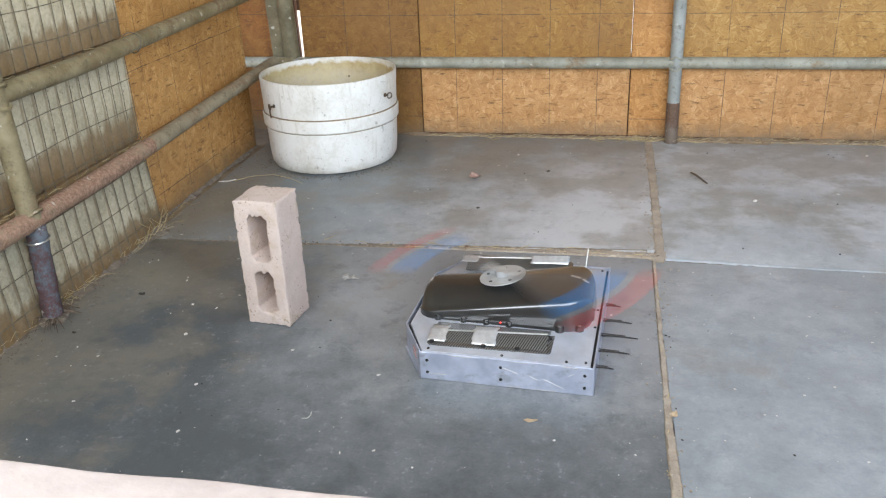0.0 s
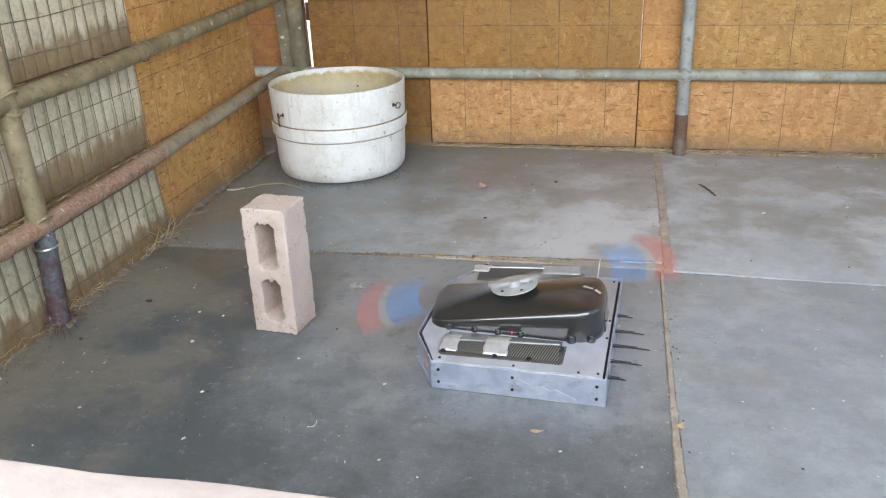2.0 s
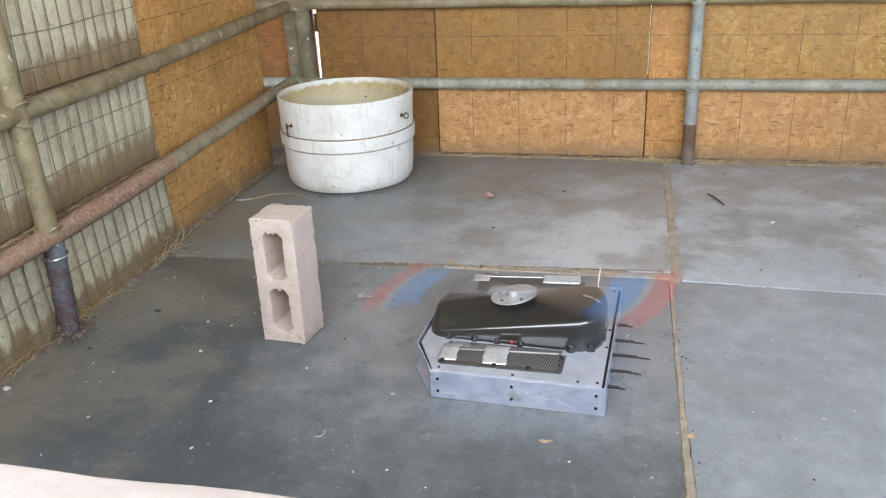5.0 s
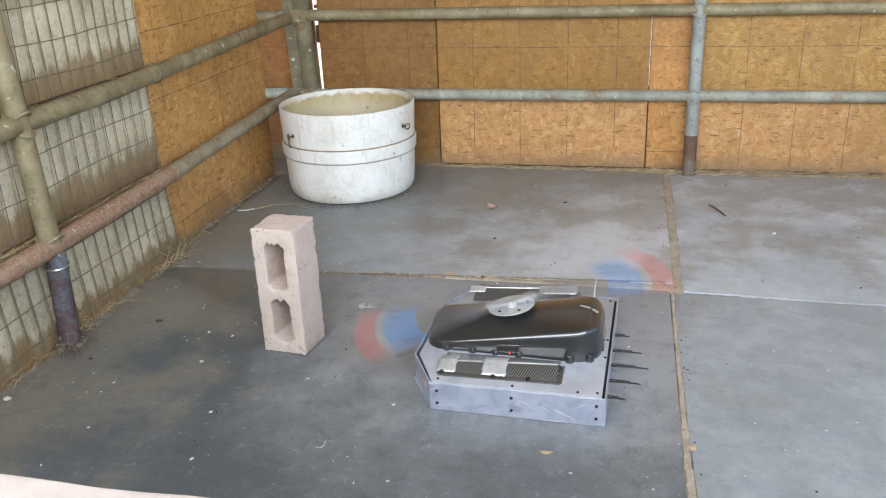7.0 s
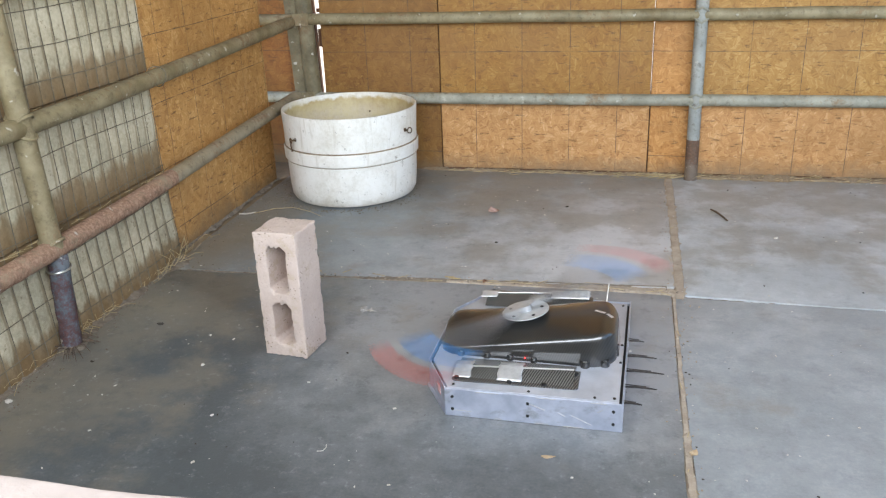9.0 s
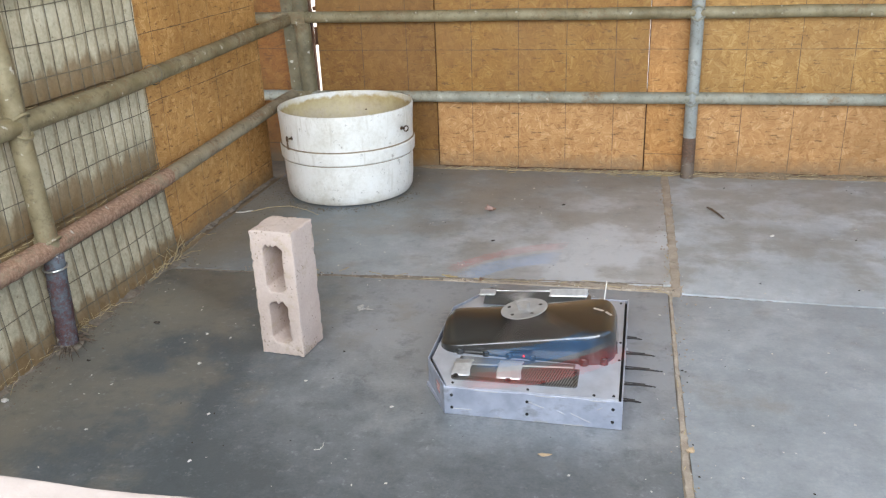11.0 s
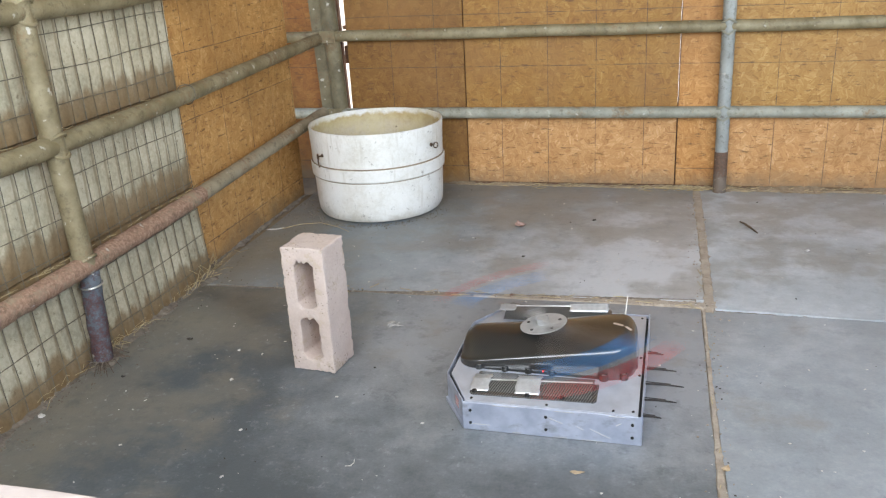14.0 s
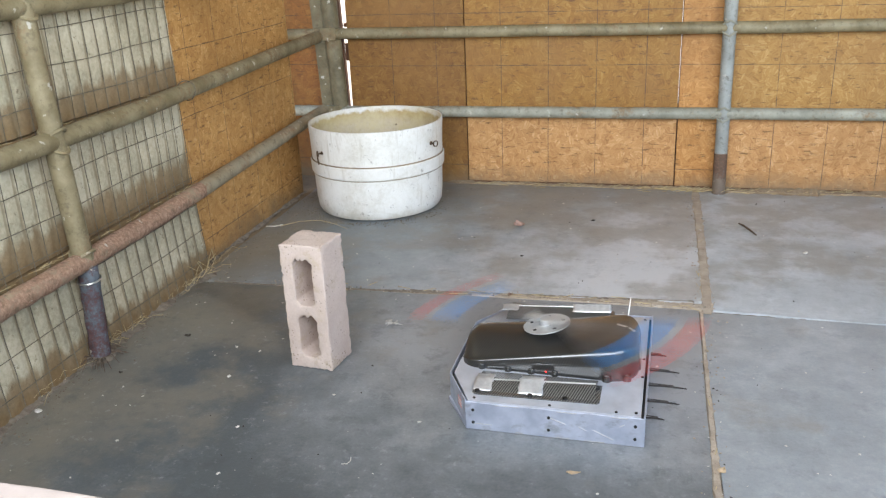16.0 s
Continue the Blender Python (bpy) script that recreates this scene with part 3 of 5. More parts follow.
    strip([(0.27, 4.122), (0.7, 4.118), (1.4, 4.122), (2.5, 4.118)], [0.040, 0.030, 0.038, 0.034], 7, 0.007, M_SOIL, "brown soil swept against the wall")
    return floor


# ---- walls ----
def osb_panel(parent, length, z0, z1, at, origin, material, label="", name="osb_panel"):
    """One sheet, its local x along the wall. at: pose whose origin is where the printed lines cross."""
    bm = bmesh.new()
    box(bm, origin, origin + length, 0.0, 0.012, z0, z1, 0.0015)
    p = part(name, bm, material, parent, label, at=at)
    return p


def flare(z):
    """How far the lowest boards and their wire stand out at the foot."""
    return 0.024 * max(0.0, 1 - z / 0.352)


def build_walls():
    back = base("wall_back", "back wall of oriented strand board sheets", "wall", kind="structure")
    LZ = 0.592
    def sheet(x0, x1, y, line_x, z0, z1, mt, label=""):
        osb_panel(back, x1 - x0, z0 - LZ, z1 - LZ, pose(line_x, y, LZ), x0 - line_x, mt, label)
    sheet(-1.538, -0.938, 4.158, -1.310, -0.02, 2.45, M_OSB_OLD_SHADED, "weathered brown strand board sheet, darkened for the corner's shade")
    sheet(-0.932, 0.0788, 4.150, -0.528, 0.012, 0.345, M_OSB_LOW)
    sheet(-0.932, 0.0788, 4.153, -0.528, 0.349, 2.45, M_OSB)
    sheet(0.0845, 0.262, 4.156, 0.070, 0.010, 0.345, M_OSB_RED, "narrow strip of strand board beside the post")
    sheet(0.0845, 0.262, 4.160, 0.070, 0.349, 2.45, M_OSB_RED, "narrow strip of strand board beside the post")
    sheet(0.266, 2.62, 4.142, 0.512, 0.012, 0.378, M_OSB_LOW)
    sheet(0.266, 2.62, 4.146, 0.512, 0.382, 2.45, M_OSB_RIGHT)
    sheet(-2.30, -1.64, 4.225, -1.90, -0.02, 2.45, M_OSB_CORNER_SHADE, "strand board beyond the corner post")
    # added sheets that block sun through the seams, dark behind the joints
    for xa, xb in ((-1.532, 0.0805), (0.0822, 2.62)):
        bm = bmesh.new()
        box(bm, xa, xb, 4.174, 4.192, -0.03, 2.44)
        part("light_stop_sheet", bm, M_WOOD, back, "added outer boards that stop light at the seams")
    # added strip that blocks the lower part of the seam
    bm = bmesh.new()
    box(bm, 0.02, 0.15, 4.194, 4.206, -0.03, 0.40)
    part("light_stop_strip", bm, M_WOOD, back, "added outer board that stops light at the seam")
    bm = bmesh.new()
    prism(bm, [(-1.635, 4.20), (-1.562, 4.20), (-1.562, 4.222), (-1.635, 4.222)], -0.02, 1.6)
    for v in bm.verts:
        if v.co.z > 1:
            v.co.x -= 0.038
    part("timber_stud", bm, M_WOOD, back, "dark reddish timber stud")
    for z, h in ((0.655, 0.09), (0.79, 0.02), (0.30, 0.10)):
        bm = bmesh.new()
        box(bm, -1.580, -1.530, 4.226, 4.240, z - h / 2, z + h / 2, 0.003)
        part("timber_cleat", bm, M_WOOD, back)

    left = base("wall_left", "left wall of white board and strand board sheets", "wall", kind="structure")
    # white boards behind the mesh, three courses
    for z0, z1, y1, x in ((0.0, 0.352, 2.835, -1.722), (0.356, 0.722, 2.836, -1.726), (0.726, 1.095, 2.838, -1.722), (1.099, 2.45, 2.838, -1.724)):
        bm = bmesh.new()
        box(bm, x - 0.014, x, 0.36, y1, z0, z1, 0.002)
        # the soft board swells between the wires
        bmesh.ops.subdivide_edges(bm, edges=[e for e in bm.edges if e.calc_length() > 1.6], cuts=170, use_grid_fill=True)
        bmesh.ops.subdivide_edges(bm, edges=[e for e in bm.edges if e.calc_length() > 0.2], cuts=int((z1 - z0) / 0.026), use_grid_fill=True)
        for v in bm.verts:
            if v.co.x > x - 0.001:
                a = abs(math.sin(math.pi * (v.co.y - 2.186) / 0.0583)) ** 0.7
                b = abs(math.sin(math.pi * (v.co.z + 0.043) / 0.1045)) ** 0.7
                v.co.x += flare(v.co.z) + 0.0065 * a * (0.35 + 0.65 * b) + 0.003 * noise.noise(Vector((0, v.co.y * 17, v.co.z * 17)))
        part("white_board", bm, M_BOARD, left, "dirty off-white board with brown splash stains")
    for z0, z1, x, y1 in ((0.0, 1.21, -1.744, 3.90), (1.214, 2.45, -1.740, 3.92)):
        osb_panel(left, y1 - 2.30, z0 - LZ, z1 - LZ, pose(x, 3.20, LZ, 0, 0, 90), -0.90, M_OSB_LEFT, "brown strand board sheet")
    # added sheet that keeps light out behind the left wall
    bm = bmesh.new()
    box(bm, -1.80, -1.762, 0.30, 3.87, 0.0, 2.45)
    part("light_stop_sheet", bm, M_PLAIN, left, "added outer boards that stop light at the seams")
    return back, left


def build_shell():
    # unseen roof, added to keep direct sun off the floor
    bm = bmesh.new()
    box(bm, -2.5, 2.8, -0.45, 4.5, 2.47, 2.53)
    thing("ceiling", bm, M_ROOF, "unseen grey sheet roof added to keep the sun out", "ceiling", kind="structure", smooth=0)
    # unseen wall, added and kept low so daylight enters from the right
    bm = bmesh.new()
    box(bm, 2.63, 2.68, 0.3, 4.28, -0.02, 0.50)
    thing("wall_right", bm, M_PLAIN, "unseen low side wall added to close the stall", "wall", kind="structure", smooth=0)
    # unseen boards, added at full height to darken the corner
    bm = bmesh.new()
    box(bm, -2.35, -2.31, 3.9, 4.3, -0.02, 2.45)
    thing("wall_corner", bm, M_PLAIN, "unseen boards added to keep light out of the corner", "wall", kind="structure", smooth=0)
    # low front wall with a pale ledge on which the phone is held
    low = base("wall_front", "low front wall with a pale ledge", "wall", kind="structure")
    bm = bmesh.new()
    box(bm, -1.9, 2.6, 0.245, 0.335, -0.02, 0.905, 0.002)
    part("boards", bm, M_PLAIN, low)
    bm = bmesh.new()
    box(bm, -1.9, 2.6, 0.215, 0.3725, 0.910, 0.9498, 0.003, 2)
    bmesh.ops.subdivide_edges(bm, edges=[e for e in bm.edges if e.calc_length() > 1], cuts=180, use_grid_fill=True)
    roughen(bm, 0.002, 14)
    part("ledge", bm, M_LEDGE, low, "pale pinkish ledge board")


def build_mesh_panel():
    """Welded wire, 50 x 100 mm, over the white boards."""
    fence = base("wire_mesh", "rusty welded wire mesh over the white boards", "wire mesh")
    rnd = random.Random(4)
    y = 2.186 - 28 * 0.0583
    while y < 2.85:
        pts = []
        lean = rnd.uniform(-0.004, 0.004)
        for k in range(13):
            z = 0.012 + k * 0.1
            pts.append((-1.7150 + flare(z) + rnd.uniform(-0.002, 0.002), y + lean * z + rnd.uniform(-0.002, 0.002), z))
        b = bmesh.new()
        tube(b, pts, 0.0014, 5)
        part("upright_wire", b, M_WIRE, fence)
        y += 0.0583
    for k in range(1, 14):
        z = -0.043 + k * 0.1045
        pts = [(-1.7125 + flare(z) + rnd.uniform(-0.002, 0.002), 0.5 + 0.1165 * i, z + 0.004 * math.sin(i * 0.9 + k) + rnd.uniform(-0.002, 0.002)) for i in range(21)]
        b = bmesh.new()
        tube(b, pts, 0.0014, 5)
        part("cross_wire", b, M_WIRE, fence)


# ---- pipe rails ----
def build_pipes():
    R = 0.029
    rails = base("rail_fence", "weathered grey pipe rails and post along the strand board", "pipe fence")
    for z, x0 in ((0.379, -2.05), (0.763, -2.05), (1.145, -2.05)):
        bm = bmesh.new()
        pts = [(x0 + i * 0.1, 4.085, z + 0.003 * noise.noise(Vector((i * 0.3, z * 9, 0)))) for i in range(47)]
        tube(bm, pts, R - 0.002, 14)
        part("rail", bm, M_GALV if z > 0.5 else M_GALV_BACK, rails)
    bm = bmesh.new()
    cyl(bm, (0.284, 4.085, 0.195), (0.276, 4.085, 2.45), R, R, 18)
    part("post", bm, M_POST, rails)
    bm = bmesh.new()
    cyl(bm, (0.286, 4.085, -0.02), (0.284, 4.085, 0.196), R + 0.0015, R + 0.001, 18)
    part("post_foot", bm, M_FOOT, rails, "dark rusted foot of the post")
    for z in (0.379, 0.763, 1.145):
        for dz in (-0.034, 0.034):
            bm = bmesh.new()
            pts = [(0.281 + 0.034 * math.cos(a), 4.085 + 0.034 * math.sin(a), z + dz - 0.6 * dz * abs(math.cos(a))) for a in [2 * math.pi * i / 20 for i in range(20)]]
            tube(bm, pts, 0.005, 6, True)
            part("weld_bead", bm, M_GALV_BACK, rails)

    side = base("rail_fence", "greenish-grey pipe rails and post, lower rail rusted", "pipe fence")
    RX = -1.655

    def lean(z):
        return 2.103 - 0.056 * z
    for z, mt, lab in ((0.333, M_RUST, "rusted reddish-brown lower rail"), (0.704, M_GALV, ""), (1.070, M_GALV, "")):
        bm = bmesh.new()
        pts = []
        for i in range(121):
            y = 0.34 + i * 0.0309
            pts.append((RX, y, z + (0.050 if z < 0.5 else 0.043) * max(0.0, (y - 2.45) / 1.4) + 0.0025 * noise.noise(Vector((y * 2, z * 7, 0)))))
        if z < 0.5:
            tube(bm, pts[:80], R + 0.0015, 18)
            roughen(bm, 0.0038, 42)
            part("rail", bm, mt, side, lab)
            bm = bmesh.new()
            pts = pts[78:]
        tube(bm, pts, R + 0.0005, 18)
        roughen(bm, 0.0008, 60)
        part("rail", bm, M_RAIL_TAN if z < 0.5 else M_GALV, side)
    for z0, z1 in ((0.333, 0.704), (0.704, 1.070), (1.070, 2.45)):
        bm = bmesh.new()
        cyl(bm, (RX, lean(z0), z0), (RX, lean(z1), z1), R + 0.002, None, 18)
        part("post", bm, M_GALV, side)
        for zz, s in ((z0, 1), (z1, -1)):
            bm = bmesh.new()
            pts = [(RX + 0.034 * math.cos(a), lean(zz) + 0.034 * math.sin(a), zz + s * (0.010 + 0.024 * abs(math.cos(a)))) for a in [2 * math.pi * i / 20 for i in range(20)]]
            tube(bm, pts, 0.0055, 6, True)
            part("weld_bead", bm, M_GALV, side)
    bm = bmesh.new()
    tube(bm, [(RX - 0.005, 2.100 - 0.0008 * i, 0.325 - 0.0132 * i) for i in range(24)], 0.0305, 20)
    roughen(bm, 0.003, 30)
    part("post_foot", bm, M_BLUE_FOOT, side, "flaking blue-grey rusted foot of the post")
    bm = bmesh.new()
    tube(bm, [(RX - 0.004 + 0.034 * math.cos(a), 2.096 + 0.034 * math.sin(a), 0.268 + 0.004 * math.sin(a)) for a in [2 * math.pi * i / 24 for i in range(24)]], 0.003, 6, True)
    part("wire_ring", bm, M_RING, side, "bright wire tied round the post")
    bm = bmesh.new()
    tube(bm, [(RX + 0.035 * math.cos(a), 2.79 + 0.006 * math.sin(a * 2), 0.715 + 0.035 * math.sin(a)) for a in [2 * math.pi * i / 24 for i in range(24)]], 0.002, 5, True)
    part("wire_tie", bm, M_WIRE, side, "rusty wire tied round the rail")

    corner = base("corner_post", "greenish-grey steel corner post of pipe and channel", "post")
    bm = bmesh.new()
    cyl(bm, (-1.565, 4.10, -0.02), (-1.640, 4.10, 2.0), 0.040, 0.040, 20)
    part("pipe", bm, M_GALV_SHADED, corner)
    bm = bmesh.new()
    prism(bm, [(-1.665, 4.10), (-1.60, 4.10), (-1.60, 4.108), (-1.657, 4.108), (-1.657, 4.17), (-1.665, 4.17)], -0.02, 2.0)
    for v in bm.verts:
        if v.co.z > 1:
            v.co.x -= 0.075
    part("channel", bm, M_GALV_SHADED, corner)
    for z in (0.379, 0.763):
        bm = bmesh.new()
        box(bm, -1.64, -1.56, 4.052, 4.057, z - 0.03, z + 0.03, 0.002)
        part("plate", bm, M_GALV, corner)


# ---- tank ----
def build_tank():
    at = pose(-1.279, 3.748, 0.001, 0, 0, 14)
    tank = base("water_tub", "round white plastic water tub with a raised band", "tub", at)
    bm = bmesh.new()
    prof = [(0.0, 0.004), (0.26, 0.004), (0.282, 0.010), (0.292, 0.028), (0.297, 0.08), (0.301, 0.193), (0.3075, 0.197), (0.310, 0.201),
            (0.312, 0.249), (0.310, 0.253), (0.304, 0.257), (0.306, 0.33), (0.310, 0.407), (0.309, 0.413), (0.304, 0.414)]
    lathe(bm, prof, 96, 0.006)
    part("shell", bm, M_TANK, tank, "", 28)
    bm = bmesh.new()
    lathe(bm, [(0.304, 0.4139), (0.301, 0.407), (0.297, 0.30), (0.288, 0.05), (0.27, 0.022), (0.0, 0.018)], 96, 0.006)
    part("lining", bm, M_TANK_IN, tank, "inside wall stained ochre by algae", 40)
    for z in (0.1945, 0.2565):
        bm = bmesh.new()
        rr = 0.3042 if z < 0.25 else 0.3062
        tube(bm, [(rr * (1 + 0.006 * math.sin(2 * a + 0.6) + 0.003 * math.sin(3 * a)) * math.cos(a), rr * (1 + 0.006 * math.sin(2 * a + 0.6) + 0.003 * math.sin(3 * a)) * math.sin(a), z) for a in [2 * math.pi * i / 96 for i in range(96)]], 0.0022 if z < 0.25 else 0.0034, 5, True)
        part("groove_dirt", bm, M_SOIL, tank, "line of dirt along the raised band")
    for ang, z in ((-139.0, 0.308), (-33.0, 0.325), (75.0, 0.32)):
        a = radians(ang)
        d = Vector((math.cos(a), math.sin(a), 0))
        s = Vector((-math.sin(a), math.cos(a), 0))
        p = d * 0.303 + Vector((0, 0, z))
        bm = bmesh.new()
        cyl(bm, p - d * 0.012, p + d * 0.018, 0.004, None, 8)
        cyl(bm, p + d * 0.001, p + d * 0.004, 0.009, None, 12)
        c = p + d * 0.027
        tube(bm, [c + (s * math.cos(t) * 0.012 + Vector((0, 0, 1)) * math.sin(t) * 0.012) + d * 0.004 * math.cos(t) for t in [2 * math.pi * i / 16 for i in range(16)]], 0.0028, 6, True)
        part("eye_bolt", bm, M_EYE, tank, "rusty eye bolt")
        if ang < -100:
            bm = bmesh.new()
            tube(bm, [c, c + Vector((0, 0, -0.02)) - s * 0.002, c + Vector((0, 0, -0.048)) + s * 0.004], 0.004, 6)
            part("hook", bm, M_EYE, tank, "rusty hanging hook")


# ---- concrete block ----
def build_block():
    W, D, H = 0.139, 0.128, 0.394
    xs = [0, 0.040, 0.052, 0.088, 0.100, W]
    zs = [0, 0.040, 0.052, 0.160, 0.172, 0.206, 0.218, 0.338, 0.350, H]
    def solid(i, k):
        if 1 <= i <= 3 and (1 <= k <= 3 or 5 <= k <= 7):
            return False
        return True
    bm = bmesh.new()
    V = {}
    # pull hole corners to round them
    def vert(i, k, y):
        key = (i, k, y)
        if key not in V:
            x, z = xs[i], zs[k]
            for (zl, zh) in ((1, 4), (5, 8)):
                if k in (zl, zh) and i in (1, 4):
                    x += 0.007 if i == 1 else -0.007
                    z += 0.007 if k == zl else -0.007
            taper = 0.004 if (1 <= i <= 4 and 1 <= k <= 8 and y > 0.1) else 0.0
            x += taper * (1 if i < 2.5 else -1) if 1 <= i <= 4 else 0
            V[key] = bm.verts.new((x - W / 2, y - D / 2, z))
        return V[key]
    nx, nz = len(xs) - 1, len(zs) - 1
    for i in range(nx):
        for k in range(nz):
            if not solid(i, k):
                continue
            for y in (0.0, D):
                f = [vert(i, k, y), vert(i + 1, k, y), vert(i + 1, k + 1, y), vert(i, k + 1, y)]
                bm.faces.new(f)
            for di, dk, e in ((-1, 0, ((i, k), (i, k + 1))), (1, 0, ((i + 1, k), (i + 1, k + 1))), (0, -1, ((i, k), (i + 1, k))), (0, 1, ((i, k + 1), (i + 1, k + 1)))):
                a, b = i + di, k + dk
                if not (0 <= a < nx and 0 <= b < nz) or not solid(a, b):
                    (p, q), (r, s) = e
                    bm.faces.new((vert(p, q, 0.0), vert(r, s, 0.0), vert(r, s, D), vert(p, q, D)))
    bmesh.ops.recalc_face_normals(bm, faces=bm.faces)
    bmesh.ops.subdivide_edges(bm, edges=[e for e in bm.edges if e.calc_length() > 0.03], cuts=3, use_grid_fill=True)
    sharp = [e for e in bm.edges if len(e.link_faces) == 2 and e.calc_face_angle() > 0.9]
    bmesh.ops.bevel(bm, geom=sharp, offset=0.003, segments=1, affect="EDGES")
    bmesh.ops.subdivide_edges(bm, edges=[e for e in bm.edges if e.calc_length() > 0.012], cuts=2, use_grid_fill=True)
    bm.normal_update()
    worn = {v: max((a.normal.angle(b.normal) for a in v.link_faces for b in v.link_faces), default=0.0) > 0.5 for v in bm.verts}
    for v in bm.verts:
        n1 = noise.noise(v.co * 55)
        n2 = noise.noise(v.co * 160 + Vector((3, 1, 2)))
        n3 = noise.noise(v.co * 22 + Vector((9, 4, 7)))
        chip = 0.0060 * max(0.0, noise.noise(v.co * 75 + Vector((5, 8, 1))) + 0.02) if worn[v] else 0.0
        v.co += v.normal * (0.0007 * n1 + 0.0011 * n2 - 0.006 * max(0.0, n3 - 0.42) - 0.005 * max(0.0, n1 - 0.50) - chip)
        if v.co.z < 0.03:
            v.co.z = max(v.co.z, 0.0)
    # slightly splayed and broken crown
    for v in bm.verts:
        if v.co.z > H - 0.02:
            v.co.z -= 0.010 * max(0.0, -(v.co.x + v.co.y * 0.4) * 6) ** 2
    block = thing("concrete_block", bm, M_BLOCK, "pinkish-grey hollow concrete block standing on end", "block", pose(-0.971, 2.202, 0.001, 0, 0, -7), smooth=25)
    # mould ribs that hang from the top of both cells
    for z, x in ((0.350, 0.004), (0.350, -0.010), (0.172, 0.003)):
        bm = bmesh.new()
        tube(bm, [(x, -D / 2 + 0.002 + 0.03 * i, z + 0.002 + 0.0015 * math.sin(2.3 * i)) for i in range(5)], [0.006, 0.0075, 0.007, 0.006, 0.005], 8)
        part("mould_rib", bm, M_BLOCK, block, "rough rib left by the mould")


# ---- robot ----
HUB = Vector((-0.2856, 0.2940, 0.1863))  # centre of the bar
TILT = pose(0, 0, 0, 0, -9.4, 0)  # the weapon's axis leans with the sloping shell


def build_robot():
    robot = base("combat_robot", "low steel combat robot with carbon shell and spinning bar", "robot")
    Zt = 0.083
    # chassis: tray inside, plates round it
    inner = [(-0.004, 0.006), (-0.443, 0.006), (-0.519, 0.135), (-0.519, 0.452), (-0.446, 0.578), (-0.004, 0.578)]
    bm = bmesh.new()
    prism(bm, inner, 0.006, 0.074)
    part("chassis", bm, M_SEAM, robot, "dark inside of the chassis")
    deck = [(-0.010, 0.0015), (-0.444, 0.0015), (-0.5135, 0.136), (-0.5135, 0.451), (-0.443, 0.572), (-0.010, 0.572)]
    bm = bmesh.new()
    prism(bm, deck, 0.0745, Zt, 0.001)
    part("deck", bm, M_TOPSTEEL, robot, "flat grey steel deck plate")
    outer = [(0.0, 0.0), (-0.448, 0.0), (-0.523, 0.133), (-0.523, 0.455), (-0.448, 0.580), (0.0, 0.580)]
    def plate(name, a, b, z0, z1, th, label="", cut=None):
        a, b = Vector(a), Vector(b)
        d = (b - a).normalized()
        n = Vector((d.y, -d.x)) * -1
        mid = sum((Vector(p) for p in outer), Vector((0, 0))) / 6
        if (mid - a).dot(n) < 0:
            n = -n
        q = [a, b, b + n * th, a + n * th]
        bm = bmesh.new()
        prism(bm, [(p.x, p.y) for p in q], z0, z1)
        bmesh.ops.bevel(bm, geom=list(bm.edges), offset=0.0009, segments=1, affect="EDGES")
        return part(name, bm, M_STEEL, robot, label)
    plate("side_plate", (-0.001, -0.0045), (-0.449, -0.0045), 0.001, Zt - 0.002, 0.004, "scratched steel side plate")
    plate("side_plate", (-0.4505, -0.003), (-0.525, 0.131), 0.004, Zt + 0.001, 0.004, "angled steel side plate")
    plate("side_plate", (-0.526, 0.134), (-0.526, 0.454), 0.004, Zt + 0.001, 0.004)
    plate("side_plate", (-0.5245, 0.458), (-0.451, 0.582), 0.004, Zt + 0.001, 0.004, "angled steel side plate")
    plate("side_plate", (-0.448, 0.585), (-0.001, 0.585), 0.001, Zt, 0.004)
    plate("side_plate", (0.001, -0.004), (0.001, 0.584), 0.001, Zt + 0.004, 0.004, "upright steel end plate")
    # folded lip at the foot of the angled plate
    bm = bmesh.new()
    prism(bm, [(-0.448, -0.006), (-0.530, 0.128), (-0.526, 0.131), (-0.445, -0.002)], 0.001, 0.012)
    part("lip", bm, M_STEEL, robot)
    # screws on the plates and deck
    def screw(p, axis, r=0.0045):
        bm = bmesh.new()
        p, axis = Vector(p), Vector(axis)
        cyl(bm, p, p + axis * 0.0025, r, r * 0.8, 12)
        part("screw", bm, M_BOLT, robot)
    for x in (-0.43, -0.235, -0.022):
        for z in (0.022, 0.058):
            screw((x, -0.0044, z), (0, -1, 0))
    for x, y in ((-0.43, 0.014), (-0.235, 0.012), (-0.07, 0.012), (-0.022, 0.016), (-0.015, 0.20), (-0.015, 0.30), (-0.022, 0.555), (-0.435, 0.545), (-0.495, 0.30)):
        screw((x, y, Zt), (0, 0, 1), 0.004)
    # scratches: bright bare strokes
    for x, z, l, sl in ((-0.405, 0.019, 0.05, 0.0), (-0.215, 0.052, 0.045, -0.35), (-0.10, 0.025, 0.05, -0.45), (-0.20, 0.0035, 0.035, 0.02), (-0.12, 0.003, 0.05, 0.0), (-0.31, 0.004, 0.02, 0.0), (-0.06, 0.0775, 0.04, 0.0), (-0.19, 0.0775, 0.05, 0.0), (-0.34, 0.0775, 0.06, 0.0), (-0.055, 0.056, 0.012, 0.6), (-0.15, 0.036, 0.018, -0.5)):
        bm = bmesh.new()
        tube(bm, [(x - l / 2, -0.0048, z - sl * l / 2), (x + l / 2, -0.0048, z + sl * l / 2)], 0.0011, 4)
        part("scratch", bm, M_WHITE, robot, "bright scratch in the plate")
    # flag sticker on the angled plate: red and white bars
    d = (Vector((-0.525, 0.131, 0)) - Vector((-0.4505, -0.003, 0))).normalized()
